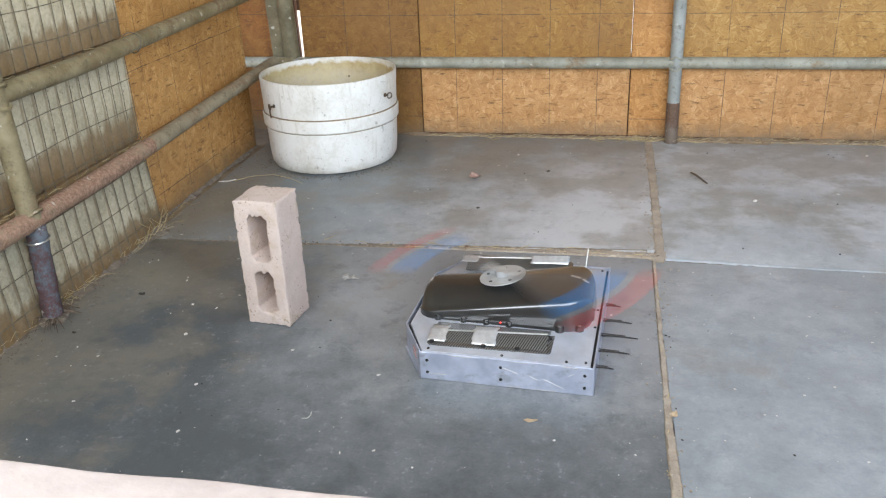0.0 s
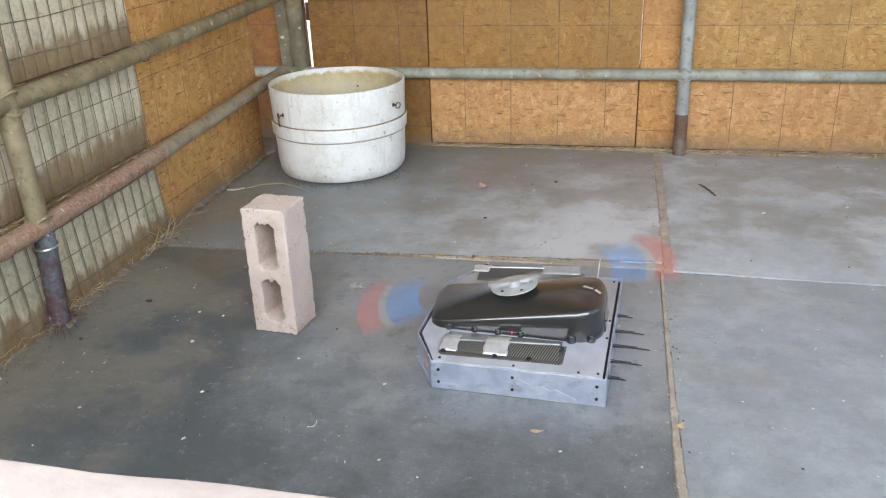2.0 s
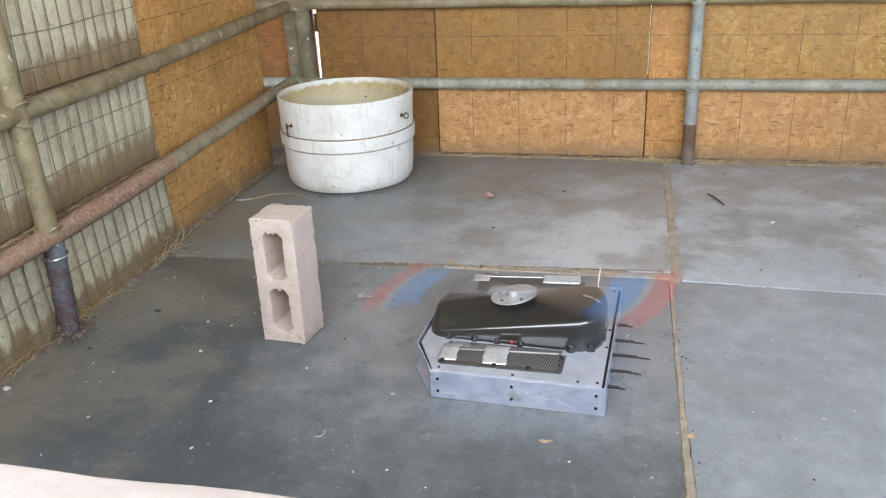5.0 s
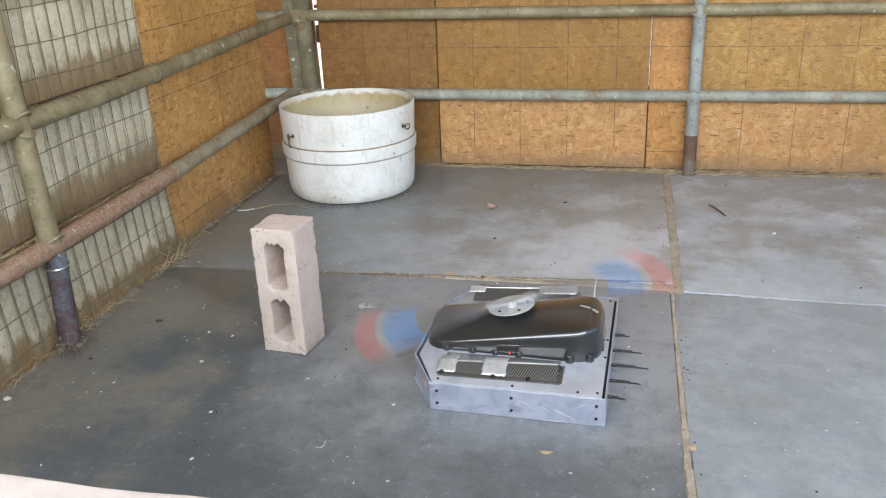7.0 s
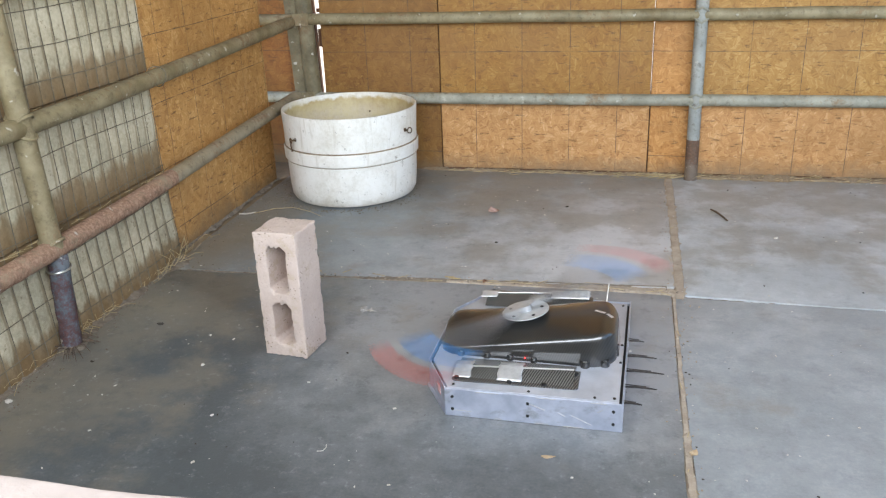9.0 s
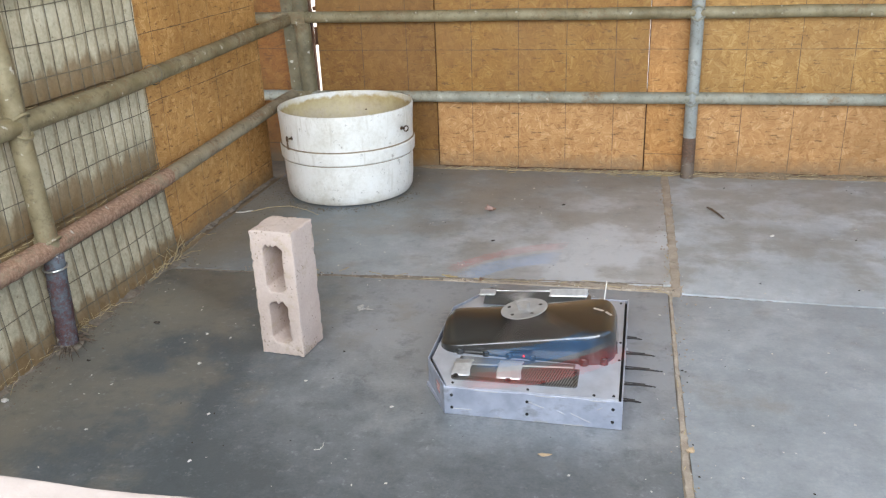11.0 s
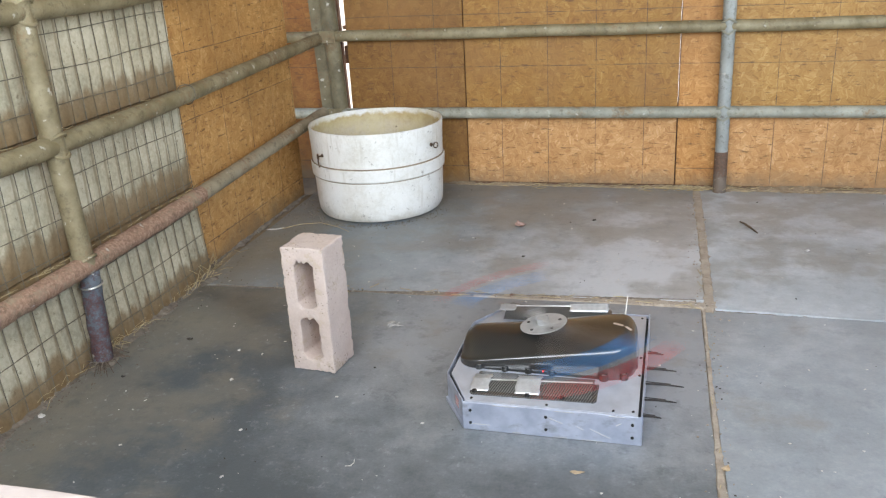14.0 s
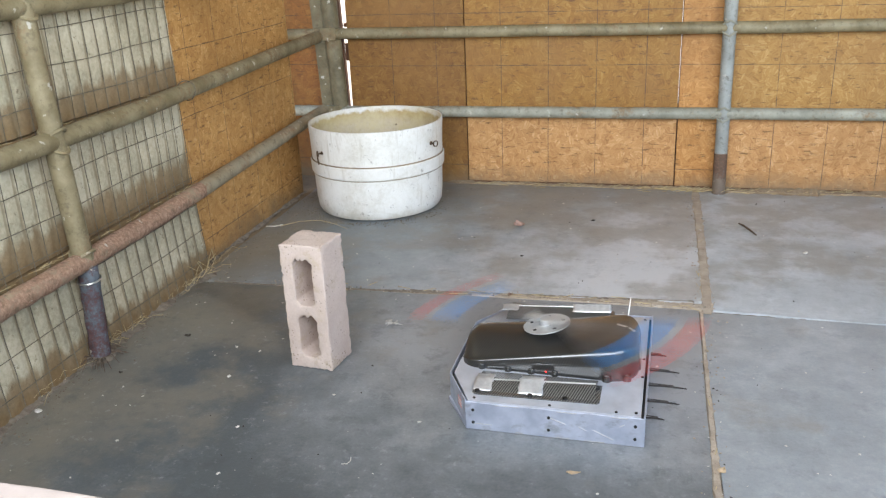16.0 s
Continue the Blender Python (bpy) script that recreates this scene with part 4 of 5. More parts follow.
    n = Vector((-d.y, d.x, 0))
    n = n if n.x < 0 else -n
    o = Vector((-0.4505, -0.003, 0)) + d * 0.035 + n * 0.0006
    for k in range(5):
        bm = bmesh.new()
        z = 0.040 + k * 0.005
        p = [o, o + d * 0.03, o + d * 0.03 + n * 0.0006, o + n * 0.0006]
        prism(bm, [(q.x, q.y) for q in p], z, z + 0.0048)
        part("sticker", bm, M_FLAGRED if k % 2 == 0 else M_FLAGWHITE, robot, "faded red and white sticker")

    # carbon shell: blunt tank whose flat back climbs towards the end plate
    x0, x1, cy = -0.508, -0.026, 0.294

    def shell_half(f):
        return 0.121 + 0.013 * f

    def shell_section(x):
        f = (x - x0) / (x1 - x0)
        end = min(x - x0, x1 - x)
        rc = 0.052 if f < 0.5 else 0.074
        w = shell_half(f) - (rc - math.sqrt(max(0.0, rc * rc - max(0.0, rc - end) ** 2)))
        rt = 0.030 if f < 0.5 else 0.046
        drop = rt - math.sqrt(max(0.0, rt * rt - max(0.0, rt - end) ** 2))
        crease = max(0.006, 0.014 + 0.078 * f - drop * (0.25 + 0.75 * f))
        crown = max(0.012, 0.062 + 0.036 * f - drop)
        crown = max(crown, crease + 0.003)
        lean = 0.006 + 0.012 * f
        half = [(w, 0.0), (w - lean * 0.3, crease * 0.35), (w - lean * 0.7, crease * 0.80), (w - lean * 0.9, crease * 0.93), (w - lean - 0.003, crease * 0.99), (w - lean - 0.008, crease + 0.0012)]
        wi = w - lean - 0.008
        for k in range(1, 13):
            r = 1 - k / 12
            half.append((wi * r, crease + 0.0012 + (crown - crease - 0.0012) * (1 - r ** 1.9)))
        return half
    bm = bmesh.new()
    rings = []
    NX = 72
    for i in range(NX + 1):
        x = (x0 + x1) / 2 - (x1 - x0) / 2 * math.cos(math.pi * i / NX)
        half = shell_section(x)
        ring = [bm.verts.new((x, cy - yy, Zt + zz)) for yy, zz in half]
        ring += [bm.verts.new((x, cy + yy, Zt + zz)) for yy, zz in half[-2::-1]]
        rings.append(ring)
    for A, B in zip(rings, rings[1:]):
        for k in range(len(A) - 1):
            bm.faces.new((A[k], A[k + 1], B[k + 1], B[k]))
    for ring, out in ((rings[0], -0.004), (rings[-1], 0.005)):
        foot = [bm.verts.new((v.co.x + out, v.co.y, Zt)) for v in ring]
        for k in range(len(ring) - 1):
            bm.faces.new((ring[k], ring[k + 1], foot[k + 1], foot[k]))
    bmesh.ops.remove_doubles(bm, verts=bm.verts, dist=0.0002)
    part("shell", bm, M_CARBON, robot, "glossy carbon fibre shell", 50)
    # bolts in rounded pockets along the shell's skirt
    for x in (-0.444, -0.371, -0.307, -0.243, -0.106, -0.055):
        off = shell_section(x)[0][0] - 0.002
        for s in (-1, 1):
            yy = cy + s * off
            bm = bmesh.new()
            k = 1.3 if x > -0.15 else 1.0
            lathe(bm, [(r * k, z * k) for r, z in ((0.0, 0.003), (0.0060, 0.003), (0.0066, 0.012), (0.0078, 0.013), (0.0092, 0.010), (0.0098, 0.0))], 18)
            b = part("bolt_pocket", bm, M_CARBON, robot, "rounded carbon pocket", at=pose(x, yy, Zt))
            bm = bmesh.new()
            cyl(bm, (0, 0, 0.0035), (0, 0, 0.0115 * k), 0.0046 * k, 0.0040 * k, 12)
            part("bolt", bm, M_WASHER, b, "steel bolt head")
    bm = bmesh.new()
    bmesh.ops.create_icosphere(bm, subdivisions=2, radius=0.0026, matrix=Matrix.Translation((-0.266, 0.161, Zt + 0.012)))
    part("led", bm, M_LED, robot, "small glowing red light")
    # shreds of tape on the shell's far shoulder
    for x, y, z, l, turn in ((-0.078, 0.300, 0.0985, 0.030, -24), (-0.050, 0.285, 0.0955, 0.026, -52)):
        bm = bmesh.new()
        box(bm, -l / 2, l / 2, -0.004, 0.004, 0.0, 0.0010, 0.0003)
        part("tape", bm, M_TAPE, robot, "shred of silver tape", at=pose(x, y, Zt + z, 0, 0, turn))

    # folded carbon covers on both flanks; their ridges climb like the shell
    def cover(mirror):
        def Y(y):
            return 0.634 - y if mirror else y
        xa, xb = (-0.436, -0.126)
        lo, hi = (0.55, 1.55) if not mirror else (0.95, 2.0)

        def up(x):
            return lo + (hi - lo) * (x - xa) / (xb - xa)
        fl = [(xa + 0.004, 0.030), (xb + 0.006, 0.038), (xb + 0.012, 0.046), (xb + 0.012, 0.130), (xa - 0.004, 0.110), (xa - 0.004, 0.038)]
        bm = bmesh.new()
        prism(bm, [(x, Y(y)) for x, y in fl], Zt + 0.0005, Zt + 0.004, 0.001)
        flange = part("cover_flange", bm, M_CARBON_FLAT, robot, "carbon fibre flange")
        for x, y in ((-0.428, 0.042), (-0.29, 0.042), (-0.20, 0.044), (-0.125, 0.112)):
            bm = bmesh.new()
            cyl(bm, (x, Y(y), Zt + 0.004), (x, Y(y), Zt + 0.009), 0.0075, 0.006, 14)
            part("bolt", bm, M_BOLT, flange)
        sec = [(0.050, 0.004), (0.056, 0.008), (0.082, 0.0195), (0.088, 0.0205), (0.095, 0.0196), (0.150, 0.0052), (0.150, 0.004)]
        bm = bmesh.new()
        A = [bm.verts.new((xa, Y(y), Zt + 0.004 + (z - 0.004) * up(xa))) for y, z in sec]
        B = [bm.verts.new((xb, Y(y), Zt + 0.004 + (z - 0.004) * up(xb))) for y, z in sec]
        for i in range(len(sec)):
            j = (i + 1) % len(sec)
            bm.faces.new((A[i], A[j], B[j], B[i]))
        bm.faces.new(A), bm.faces.new(B[::-1])
        part("cover", bm, M_CARBON_FLAT, robot, "folded carbon fibre cover", 20)
        # thin bright tube drawn for the highlight on the bend
        bm = bmesh.new()
        tube(bm, [(xa - 0.006, Y(0.088), Zt + 0.005 + 0.0167 * up(xa)), (xb - 0.002, Y(0.088), Zt + 0.005 + 0.0167 * up(xb))], 0.0022, 8)
        part("rod", bm, M_RING, robot, "bright line standing for the highlight along the fold")
        tapes = ((-0.417, 0.048), (-0.291, 0.064)) if not mirror else ((-0.43, 0.050), (-0.180, 0.115))
        for xc, w in tapes:
            bm = bmesh.new()
            rows = []
            pts = [(0.043, 0.0050), (0.052, 0.0080), (0.062, 0.0125), (0.072, 0.0170), (0.081, 0.0215), (0.088, 0.0245), (0.095, 0.0222), (0.107, 0.0195), (0.118, 0.0172)]
            for q in range(13):
                x = xc - w / 2 + w * q / 12
                rows.append([bm.verts.new((x + 0.002 * math.sin(i * 2.1 + q), Y(y), Zt + 0.0068 + max(0.0, z - 0.004) * up(x) + 0.0009 * noise.noise(Vector((x * 60, y * 60, 2))) + 0.0011 * noise.noise(Vector((x * 190, y * 130, 7))))) for i, (y, z) in enumerate(pts)])
            for P, Q in zip(rows, rows[1:]):
                for i in range(len(pts) - 1):
                    bm.faces.new((P[i], P[i + 1], Q[i + 1], Q[i]))
            t = part("tape", bm, M_TAPE, robot, "strip of silver duct tape", 12)
            sol = t.modifiers.new("thick", "SOLIDIFY")
            sol.thickness = 0.0008
    cover(False)
    cover(True)
    # tape folded up the far corner, antenna
    bm = bmesh.new()
    rows = []
    for i in range(9):
        f = i / 8
        rows.append([bm.verts.new((-0.088 + 0.045 * f + 0.012 * g, 0.548 - 0.13 * g - 0.02 * f, Zt + 0.002 + 0.040 * (1 - f) * (0.4 + 0.6 * g) + 0.004 * math.sin(5 * f + 7 * g) + 0.003 * noise.noise(Vector((f * 7, g * 7, 1))))) for g in [q / 8 for q in range(9)]])
    for P, Q in zip(rows, rows[1:]):
        for i in range(8):
            bm.faces.new((P[i], P[i + 1], Q[i + 1], Q[i]))
    t = part("tape", bm, M_TAPE, robot, "crumpled silver duct tape", 15)
    t.modifiers.new("thick", "SOLIDIFY").thickness = 0.0008
    bm = bmesh.new()
    tube(bm, [(-0.073, 0.555, Zt), (-0.071, 0.556, Zt + 0.03), (-0.067, 0.558, Zt + 0.072)], [0.0022, 0.002, 0.0016], 8)
    part("antenna", bm, M_ANT, robot, "short white antenna")
    # rods that stick out of the end plate
    for y, l in ((0.390, 0.042), (0.297, 0.076), (0.214, 0.094), (0.131, 0.077), (0.050, 0.043)):
        bm = bmesh.new()
        tube(bm, [(0.0, y, 0.053), (l * 0.5, y + 0.002, 0.053), (l * 0.85, y + 0.001, 0.0525), (l * 1.06, y - 0.001, 0.0525)], [0.0030, 0.0028, 0.0024, 0.0014], 8)
        part("tine", bm, M_TINE, robot, "thin dark rod")
        bm = bmesh.new()
        tube(bm, [(0.0, y + 0.006, 0.056), (l * 0.7, y + 0.005, 0.055)], 0.0015, 6)
        part("tine", bm, M_TINE, robot, "thin dark rod")
    # thin hub plate under the bar, on the sloping back of the shell
    bm = bmesh.new()
    cyl(bm, (0, 0, -0.022), (0, 0, 0.0), 0.036, 0.036, 48)
    lathe(bm, [(0.0, -0.003), (0.0650, -0.003), (0.0660, -0.002), (0.0660, -0.0005), (0.0652, 0.0004), (0.0, 0.0004)], 64)
    disc = part("hub_plate", bm, M_DISC, robot, "pale aluminium hub plate", at=Matrix.Translation((-0.2834, 0.294, 0.1735)) @ TILT)
    for k in range(5):
        a = radians(18 + 72 * k)
        bm = bmesh.new()
        cyl(bm, (0.047 * math.cos(a), 0.047 * math.sin(a), 0.0), (0.047 * math.cos(a), 0.047 * math.sin(a), 0.0016), 0.0050, None, 12)
        part("bolt", bm, M_BOLT, disc)

    # spinning bar, two arms with painted ends
    def arm_shape(r0, r1, z0, z1, side):
        def half(r):
            return 0.014 + 0.010 * min(1.0, max(0.0, (r - 0.06) / 0.30))
        n = 6
        pts = []
        for k in range(n + 1):
            r = r0 + (r1 - r0) * k / n
            pts.append((r * side, half(r)))
        for k in range(n, -1, -1):
            r = r0 + (r1 - r0) * k / n
            pts.append((r * side, -half(r)))
        bm = bmesh.new()
        prism(bm, pts, z0, z1, 0.0012)
        return bm
    bm = bmesh.new()
    cyl(bm, (0, 0, -0.0125), (0, 0, 0.004), 0.018, 0.017, 28)
    bar = part("bar", bm, M_DISC, robot, "spinning steel bar with blue and red painted ends")
    for s in (1, -1):
        part("arm", arm_shape(0.016, 0.072, -0.0045, 0.0045, s), M_DISC, bar, "bright bare root of the bar")
        part("arm", arm_shape(0.0722, 0.272, -0.006, 0.006, s), M_BAR, bar)
        part("band", arm_shape(0.2722, 0.366, -0.006, 0.006, s), M_BLUE, bar, "blue painted band")
        part("band", arm_shape(0.3662, 0.389, -0.006, 0.006, s), M_WHITE, bar, "greyish-white painted band")
        part("tip", arm_shape(0.3892, 0.448, -0.006, 0.006, s), M_RED, bar, "red painted tip")
    return robot, bar


# ---- debris ----
def chip_mesh(bm, at, size, rnd, flat=0.35):
    m = Matrix.Translation(at) @ Euler((rnd.uniform(-0.4, 0.4), rnd.uniform(-0.4, 0.4), rnd.uniform(0, 6.3))).to_matrix().to_4x4() @ Matrix.Diagonal((size * rnd.uniform(0.7, 1.5), size * rnd.uniform(0.5, 1.0), size * flat, 1))
    bmesh.ops.create_icosphere(bm, subdivisions=1, radius=0.5, matrix=m)


def leaf(name, label, mat, x, y, l, w, turn, curl, seed):
    bm = bmesh.new()
    rnd = random.Random(seed)
    rows = []
    for i in range(9):
        f = i / 8
        hw = w / 2 * math.sin(math.pi * min(1, max(0.03, f)) ** 0.8) * rnd.uniform(0.8, 1.15)
        rows.append([bm.verts.new((l * (f - 0.5), hw * s, 0.003 + curl * (abs(s) ** 1.5) * 0.6 + curl * (2 * f - 1) ** 2 * rnd.uniform(0.6, 1))) for s in (-1, -0.5, 0, 0.5, 1)])
    for A, B in zip(rows, rows[1:]):
        for i in range(4):
            bm.faces.new((A[i], A[i + 1], B[i + 1], B[i]))
    ob = thing(name, bm, mat, label, "leaf", pose(x, y, 0.0, 0, 0, turn), group="dry leaves on the mats")
    ob.modifiers.new("thick", "SOLIDIFY").thickness = 0.0008


CRUMBS = [
    (-1.209, 2.052, 0.012, M_CHIP), (-1.341, 1.685, 0.010, M_CHIP), (-1.005, 1.603, 0.010, M_CHIP), (-0.583, 1.911, 0.010, M_CHIP), (-0.859, 2.005, 0.009, M_CHIP),
    (0.564, 3.320, 0.014, M_CHIP), (0.889, 3.421, 0.013, M_CHIP), (-1.652, 1.775, 0.020, M_CHIP),
    (-1.477, 2.280, 0.018, M_DARKBIT), (-1.554, 2.018, 0.013, M_DARKBIT), (-0.262, 3.610, 0.014, M_DARKBIT), (-0.504, 3.144, 0.014, M_DARKBIT), (-0.485, 2.758, 0.018, M_WOOD),
]


def build_debris():
    rnd = random.Random(11)
    leaf("dry_leaf", "curled tan dry leaf lying on the rubber mat", M_LEAF, -0.163, 1.757, 0.034, 0.014, 8, 0.004, 1)
    leaf("dry_leaf", "curled tan dry leaf caught in the mat joint", M_LEAF, 0.174, 1.826, 0.026, 0.022, 60, 0.006, 2)
    leaf("dry_leaf", "reddish dry leaf lying on the rubber mat", M_PINK_LEAF, -0.572, 3.506, 0.062, 0.05, 120, 0.010, 3)
    leaf("dry_leaf", "pale dry leaf on the sand joint", M_STRAW, -0.60, 2.768, 0.06, 0.012, -12, 0.005, 5)
    leaf("dry_leaf", "long pale dry leaf beside the water tub", M_CHIP, -1.655, 3.352, 0.075, 0.020, 27, 0.006, 6)
    bm = bmesh.new()
    tube(bm, [(0, 0, 0.006), (0.016, -0.040, 0.010), (0.036, -0.085, 0.008), (0.056, -0.135, 0.005)], [0.003, 0.0045, 0.004, 0.003], 7)
    thing("twig", bm, M_TWIG, "dark broken twig lying on the mat", "twig", pose(0.345, 3.632, 0))
    bm = bmesh.new()
    for k in range(9):
        a = rnd.uniform(0, 6.3)
        tube(bm, [(0, 0, 0.004), (0.016 * math.cos(a), 0.016 * math.sin(a), 0.008), (0.03 * math.cos(a + 0.4), 0.03 * math.sin(a + 0.4), 0.004)], [0.002, 0.0015, 0.0006], 5)
    chip_mesh(bm, (0.006, 0.0, 0.006), 0.016, rnd, 0.5)
    chip_mesh(bm, (-0.022, 0.012, 0.006), 0.022, rnd, 0.5)
    thing("feather_tuft", bm, M_FLUFF, "small pale tuft of fluff and straw on the mat", "tuft", pose(-0.823, 2.471, 0))
    bm = bmesh.new()
    tube(bm, [(0.004, 0.018, 0.003), (0.008, 0.004, 0.004), (0.004, -0.010, 0.004), (-0.010, -0.012, 0.003)], 0.0011, 6)
    thing("straw_curl", bm, M_CHIP, "curled pale straw on the mat", "straw", pose(-0.71, 1.705, 0))
    bm = bmesh.new()
    tube(bm, [(-1.63, 3.365, 0.004), (-1.56, 3.42, 0.010), (-1.47, 3.44, 0.012), (-1.38, 3.41, 0.006), (-1.31, 3.36, 0.004)], [0.0014, 0.0011, 0.0010, 0.0010, 0.0008], 6)
    thing("straw_stalk", bm, M_STRAW, "long bent straw stalk beside the water tub", "straw", smooth=60)
    # pale crumbs scattered over the mats
    bm = bmesh.new()
    for _ in range(330):
        x, y = rnd.uniform(-1.65, 1.4), rnd.uniform(1.35, 4.1)
        chip_mesh(bm, (x, y, 0.0015), rnd.choice((0.003, 0.004, 0.005, 0.007, 0.009)), rnd)
    thing("pale_crumbs", bm, M_CHIP, "scattered pale crumbs on the rubber mats", "crumbs", kind="stuff", smooth=0)
    bm = bmesh.new()
    for _ in range(80):
        x, y = rnd.uniform(-1.65, 1.4), rnd.uniform(1.6, 4.1)
        chip_mesh(bm, (x, y, 0.002), rnd.choice((0.003, 0.004, 0.005, 0.008)), rnd, 0.5)
    thing("dark_crumbs", bm, M_DARKBIT, "scattered dark crumbs on the rubber mats", "crumbs", kind="stuff", smooth=0)
    # single crumbs that catch the eye
    for x, y, size, mt in CRUMBS:
        bm = bmesh.new()
        chip_mesh(bm, (0, 0, size * 0.2), size, rnd, 0.5)
        chip_mesh(bm, (size * 0.4, size * 0.15, size * 0.2), size * 0.6, rnd, 0.5)
        pale = mt is M_CHIP
        thing("pale_crumb" if pale else "dark_crumb", bm, mt, "pale crumb lying alone on the rubber mat" if pale else "dark dry crumb lying alone on the rubber mat", "crumb", pose(x, y, 0), group="single crumbs on the mats", smooth=0)
    # chaff along the foot of the back wall
    bm = bmesh.new()
    for _ in range(260):
        x, y = rnd.choice((rnd.uniform(0.25, 2.2), rnd.uniform(-0.9, 0.3), rnd.gauss(0.15, 0.10))), 4.105 - abs(rnd.gauss(0, 0.022))
        a, l = rnd.gauss(0, 0.6), rnd.uniform(0.012, 0.045)
        z = rnd.uniform(0.004, 0.022)
        tube(bm, [(x, y, z), (x + l * math.cos(a), y + 0.5 * l * math.sin(a), z + rnd.uniform(-0.004, 0.012))], 0.0011, 4)
    thing("wall_chaff", bm, M_STRAW, "yellow chaff along the foot of the back wall", "straw", kind="stuff", smooth=0)
    # grit lying in and beside the joints
    for name, mt, n, sizes, label in (("joint_grit", M_SAND, 420, (0.003, 0.004, 0.006, 0.008), "tan grit in the sandy mat joints"), ("joint_grit", M_CHIP, 60, (0.003, 0.004, 0.005), "pale grit in the sandy mat joints"), ("joint_grit", M_DARKBIT, 80, (0.003, 0.004, 0.006), "dark grit in the sandy mat joints")):
        bm = bmesh.new()
        for _ in range(n):
            if rnd.random() < 0.5:
                x, y = 0.168 + rnd.gauss(0, 0.020), rnd.uniform(1.25, 4.05)
            else:
                x = 0.2 - 1.7 * rnd.random() ** 1.7
                y = 2.762 + 0.014 * x + rnd.gauss(0, 0.015)
            chip_mesh(bm, (x, y, 0.003), rnd.choice(sizes), rnd, 0.55)
        thing(name, bm, mt, label, "grit", kind="stuff", smooth=0)
    # litter thick near the tub and left wall
    bm = bmesh.new()
    for _ in range(620):
        if rnd.random() < 0.5:
            a = rnd.uniform(-2.9, -0.1)
            r = 0.30 + abs(rnd.gauss(0, 0.035))
            x, y = -1.287 + r * math.cos(a), 3.762 + r * math.sin(a)
        else:
            y = rnd.uniform(1.6, 3.9)
            x = -1.70 + abs(rnd.gauss(0, 0.06)) + 0.01
        chip_mesh(bm, (x, y, 0.002), rnd.uniform(0.003, 0.009), rnd, 0.4)
    thing("wall_litter", bm, M_LITTER, "brown crumbs of litter along the wall and tub", "litter", kind="stuff", smooth=0)
    # mud and rust flakes round the foot of the side post
    bm = bmesh.new()
    bmesh.ops.create_icosphere(bm, subdivisions=4, radius=1.0)
    for v in bm.verts:
        k = 1 + 0.35 * noise.noise(v.co * 2.2) + 0.25 * noise.noise(v.co * 6)
        v.co = Vector((v.co.x * 0.036 * k, v.co.y * 0.042 * k, max(-0.002, v.co.z * 0.034 * k)))
    thing("mud_clump", bm, M_LITTER, "brown mud clump round the rusted post foot", "mud", pose(-1.665, 2.085, 0), kind="stuff", smooth=0)
    bm = bmesh.new()
    for _ in range(26):
        a, l = rnd.uniform(0, 6.3), rnd.uniform(0.03, 0.075)
        c = Vector((-1.660, 2.082, 0.020))
        d = Vector((math.cos(a), math.sin(a), 0))
        tube(bm, [c + d * 0.025, c + d * (0.025 + l * 0.5) + Vector((0, 0, rnd.uniform(-0.004, 0.012))), Vector((c.x, c.y, 0.004)) + d * (0.025 + l)], [0.0022, 0.0018, 0.0008], 5)
    thing("root_litter", bm, M_TWIG, "dark roots and rust flakes at the post foot", "litter", kind="stuff", smooth=0)
    # straw along the left wall foot
    bm = bmesh.new()
    for _ in range(95):
        y = rnd.choice((rnd.uniform(1.5, 2.85), rnd.gauss(2.72, 0.10), rnd.gauss(2.12, 0.10)))
        x = -1.70 + abs(rnd.gauss(0, 0.02))
        a = rnd.gauss(1.57, 0.35)
        l = rnd.uniform(0.03, 0.09)
        z = rnd.uniform(0.003, 0.03)
        tube(bm, [(x, y, z), (x + l * 0.5 * math.cos(a), y + l * 0.5 * math.sin(a), z + rnd.uniform(0, 0.015)), (x + l * math.cos(a), y + l * math.sin(a), rnd.uniform(0.003, 0.03))], 0.0008, 4)
    for _ in range(7):
        y = rnd.gauss(2.74, 0.06)
        l = rnd.uniform(0.06, 0.13)
        tube(bm, [(-1.68, y, 0.004), (-1.675 + rnd.uniform(0, 0.03), y + 0.3 * l, l * 0.5), (-1.67 + rnd.uniform(-0.02, 0.05), y + rnd.uniform(-0.3, 0.5) * l, l * 0.9)], 0.0012, 4)
    # straw lodged on the rails
    for zr, n in ((0.366, 34), (0.734, 12)):
        for _ in range(n):
            y = rnd.uniform(1.7, 2.85)
            l = rnd.uniform(0.02, 0.05)
            tube(bm, [(-1.69 + rnd.uniform(0, 0.02), y, zr + rnd.uniform(-0.004, 0.004)), (-1.69 + rnd.uniform(0, 0.02), y + l, zr + rnd.uniform(-0.004, 0.006))], 0.0008, 4)
    thing("loose_straw", bm, M_STRAW, "loose yellow straw along the wall and rails", "straw", kind="stuff", smooth=0)
    # pale straws in the sand joint
    bm = bmesh.new()
    for _ in range(22):
        x, y = rnd.uniform(-1.2, 0.15), 2.76 + rnd.gauss(0, 0.014)
        a, l = rnd.gauss(0, 0.5), rnd.uniform(0.02, 0.07)
        tube(bm, [(x, y, 0.004), (x + l * math.cos(a), y + l * math.sin(a), 0.005)], 0.0011, 4)
    for _ in range(14):
        x, y = 0.165 + rnd.gauss(0, 0.008), rnd.uniform(1.5, 4.0)
        a, l = rnd.gauss(1.57, 0.5), rnd.uniform(0.01, 0.04)
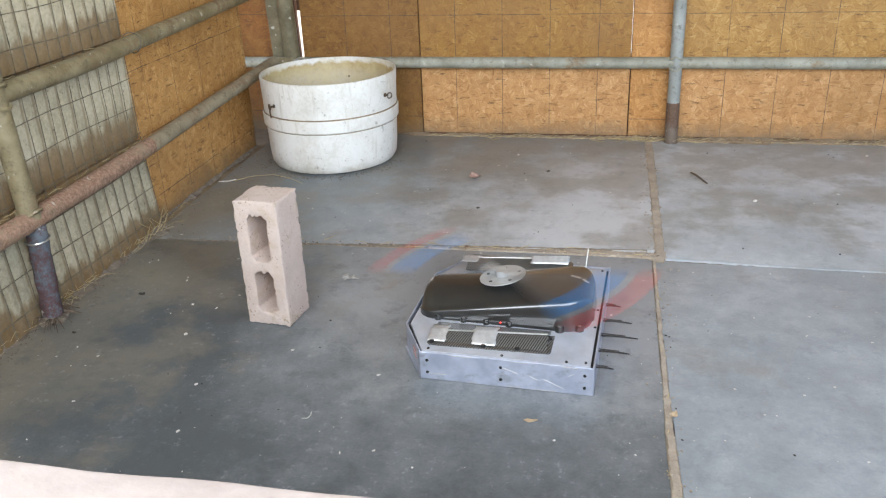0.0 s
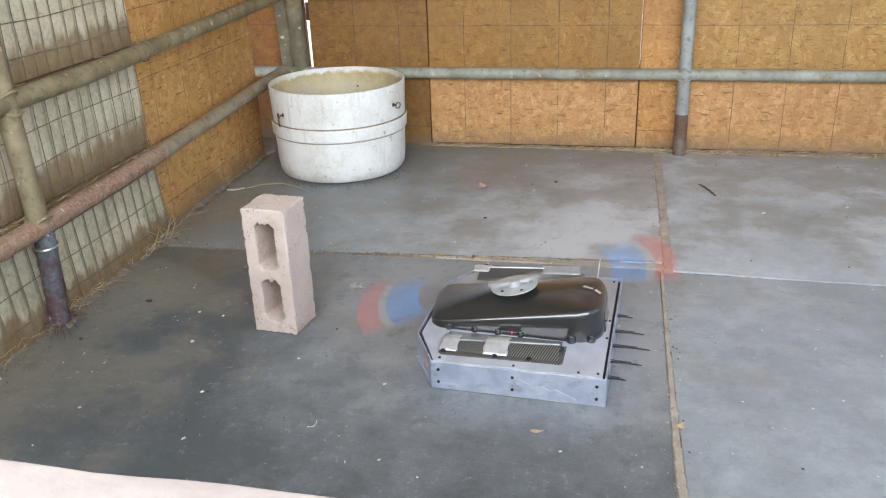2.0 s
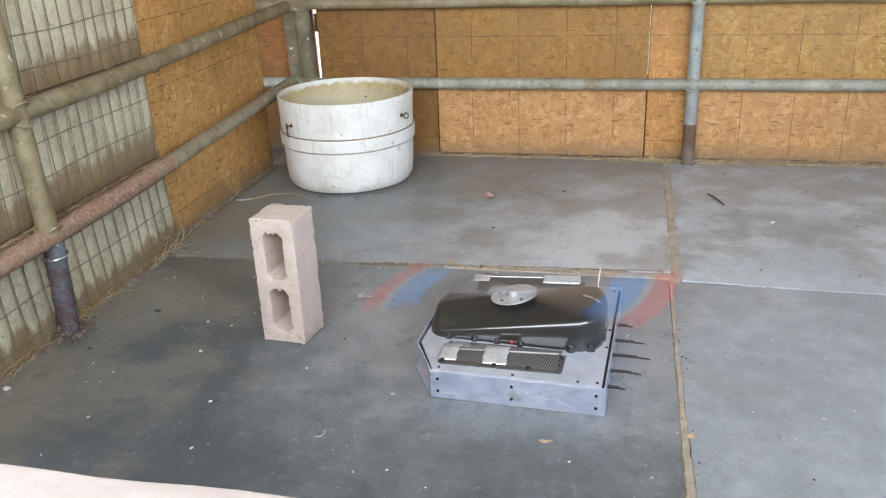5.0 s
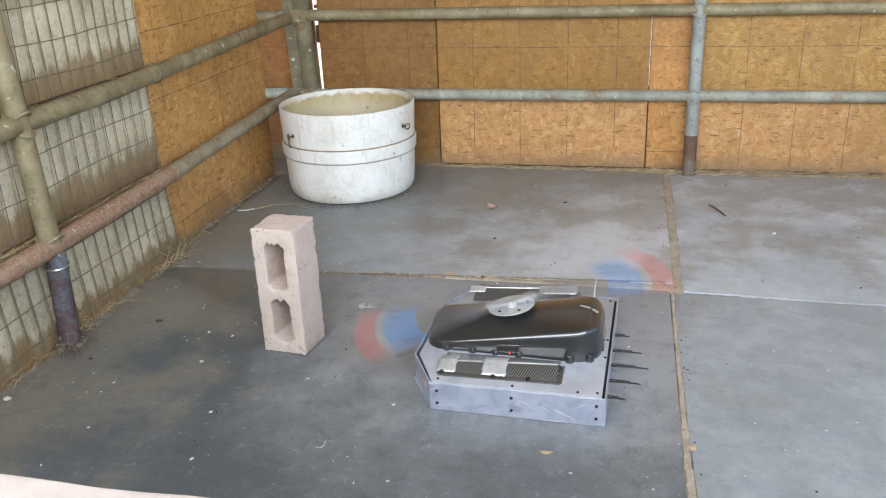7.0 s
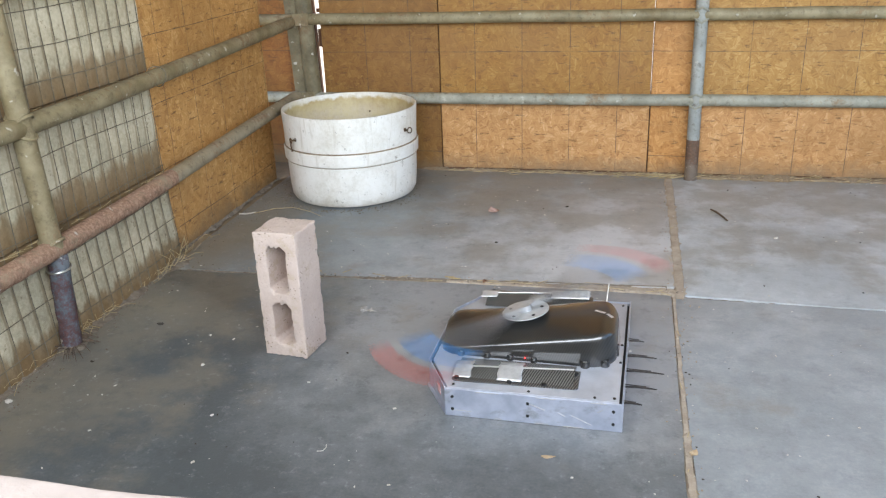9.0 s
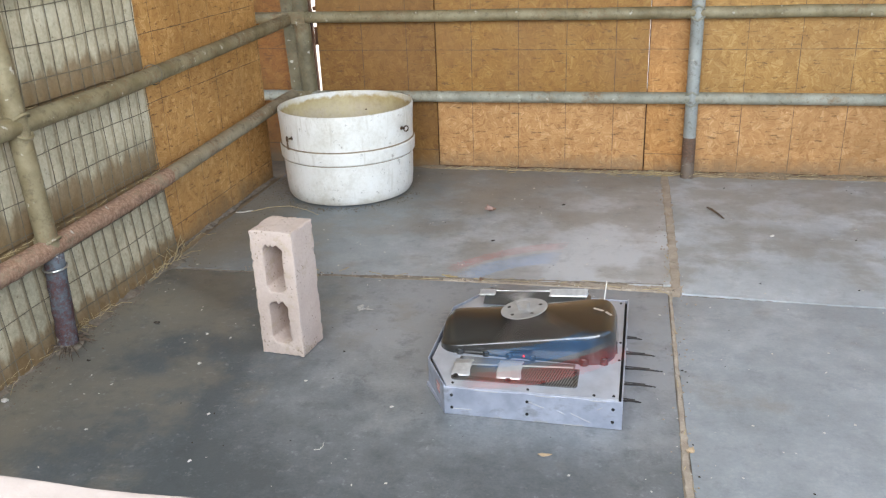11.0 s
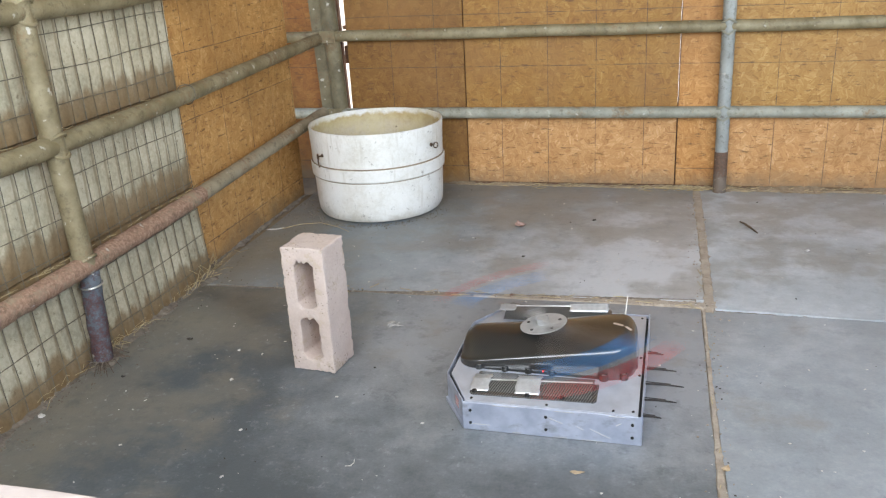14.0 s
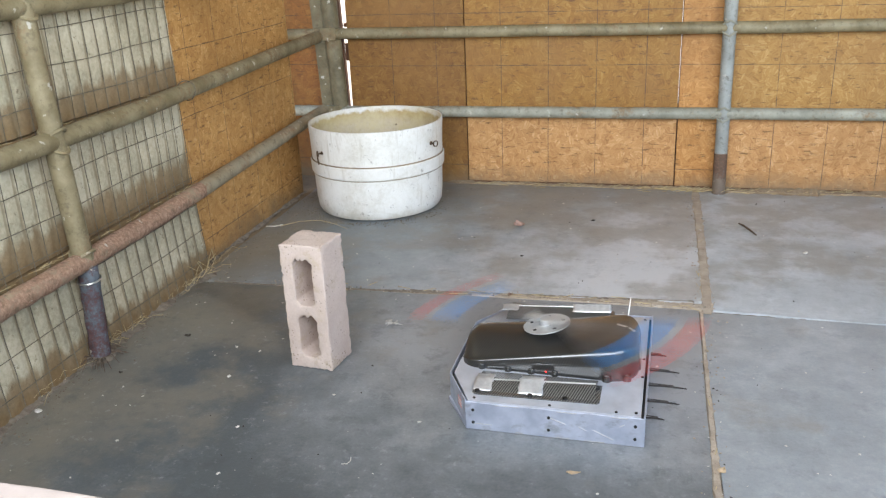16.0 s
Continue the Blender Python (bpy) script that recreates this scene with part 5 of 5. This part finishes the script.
        tube(bm, [(x, y, 0.004), (x + l * math.cos(a), y + l * math.sin(a), 0.005)], 0.0011, 4)
    thing("joint_straw", bm, M_STRAW, "bits of straw in the sandy mat joints", "straw", kind="stuff", smooth=0)
    # soil banked along the wall feet
    def bank(name, p0, p1, w, h, seed, label, earth=M_SOIL):
        bm = bmesh.new()
        rows = []
        n = 260
        p0, p1 = Vector(p0), Vector(p1)
        d = (p1 - p0).normalized()
        nr = Vector((d.y, -d.x))
        for i in range(n + 1):
            p = p0.lerp(p1, i / n)
            k = 0.65 + 0.7 * noise.noise(Vector((p.x * 9, p.y * 9, seed)))
            row = []
            for s, zz in ((0, 1.0), (0.3, 0.75), (0.65, 0.3), (1.0, -0.12)):
                q = p + nr * (w * s * k)
                row.append(bm.verts.new((q.x, q.y, h * zz * max(0.25, k) + 0.006 * noise.noise(Vector((q.x * 70, q.y * 70, seed))))))
            rows.append(row)
        for A, B in zip(rows, rows[1:]):
            for i in range(3):
                bm.faces.new((A[i], A[i + 1], B[i + 1], B[i]))
        thing(name, bm, earth, label, "soil", kind="stuff", smooth=0)
    bank("soil_bank", (0.30, 4.14), (2.5, 4.14), 0.075, 0.020, 1.0, "brown soil banked along the back wall")
    bank("soil_bank", (-1.55, 4.15), (0.25, 4.15), 0.03, 0.012, 2.0, "thin brown soil along the back wall")
    bank("soil_bank", (-1.712, 1.3), (-1.712, 2.84), 0.070, 0.020, 3.0, "brown soil and chaff along the left wall", M_LITTER)
    bank("soil_bank", (-1.742, 2.86), (-1.742, 3.9), 0.032, 0.008, 4.0, "brown soil along the left wall", M_LITTER)


# ---- what moves ----
# t, corner x, corner y, yaw: front left foot of the robot as it shudders over the mat
ROBOT_ROWS = [
    (0, -0.466, 1.917, -3.3), (0.5, -0.467, 1.918, -3.3), (1, -0.470, 1.917, -3.2), (1.5, -0.473, 1.918, -3.3), (1.8, -0.473, 1.918, -3.3), (2, -0.453, 1.919, -3.3),
    (2.5, -0.460, 1.918, -3.2), (3, -0.466, 1.918, -3.2), (3.5, -0.469, 1.918, -3.2), (4, -0.472, 1.918, -3.2), (6.5, -0.479, 1.913, -2.3),
    (7, -0.480, 1.911, -1.8), (7.5, -0.484, 1.910, -1.7), (7.8, -0.484, 1.910, -1.7), (7.9, -0.438, 1.907, -1.4), (8, -0.434, 1.907, -1.4), (8.5, -0.437, 1.909, -1.5), (9, -0.442, 1.908, -1.3),
    (11.5, -0.435, 1.908, -1.0), (12, -0.448, 1.910, -1.2), (12.5, -0.455, 1.911, -1.1), (13, -0.460, 1.911, -1.0), (13.5, -0.465, 1.909, -0.9),
    (14, -0.468, 1.909, -1.0), (14.5, -0.469, 1.908, -0.9), (15, -0.471, 1.909, -1.0), (15.5, -0.459, 1.910, -1.0), (16, -0.453, 1.909, -1.0),
]
# t, direction of the bar in the plan, degrees (the bar looks the same after half a turn)
BAR_PHASES = [
    (0, 144), (0.1, 25), (0.2, 88), (0.3, 144), (0.4, 28), (0.5, 93.7), (1, 28.5), (1.5, 121.5), (2, 15.3), (2.5, 71.8), (3, 108.1), (3.5, 124.1), (4, 136.9),
    (6.5, 115.2), (7, 22.4), (7.5, 101), (7.6, 110), (7.7, 119), (7.8, 128), (7.9, 147), (8, 160.5), (8.5, 26.6), (9, 49.4), (11.5, 30.2), (12, 170.3),
    (12.5, 125.4), (13, 57.6), (13.5, 0.2), (14, 123.3), (14.5, 29.3), (15, 142.5), (15.5, 43.3), (16, 144.8),
]


def motions():
    rows = []
    for t, x, y, yaw in ROBOT_ROWS:
        c = radians(yaw)
        rows.append((t, pose(x + 0.4480 * math.cos(c), y + 0.4480 * math.sin(c), 0.0, 0, 0, yaw)))
    walk(robot, rows)
    # about 78 degrees of turn in a thirtieth of a second
    keys, total = [], None
    for t, a in BAR_PHASES:
        if total is None:
            total = a
        else:
            n = frame(t) - keys[-1][0]
            want = 78.0 * n
            turn = (a - keys[-1][1]) % 180.0
            turn += 180.0 * round((want - turn) / 180.0)
            total += turn
        keys.append((frame(t), total))
    spin = []
    for (f0, a0), (f1, a1) in zip(keys, keys[1:]):
        for f in range(f0, f1):
            spin.append(((f - 1) / FPS, a0 + (a1 - a0) * (f - f0) / (f1 - f0)))
    spin.append(((keys[-1][0] - 1) / FPS, keys[-1][1]))
    walk(bar, [(t, Matrix.Translation(HUB) @ TILT @ pose(0, 0, 0, 0, 0, a)) for t, a in spin])


build_ground()
build_floor()
build_walls()
build_shell()
build_pipes()
build_tank()
build_block()
robot, bar = build_robot()
build_mesh_panel()
build_debris()
motions()
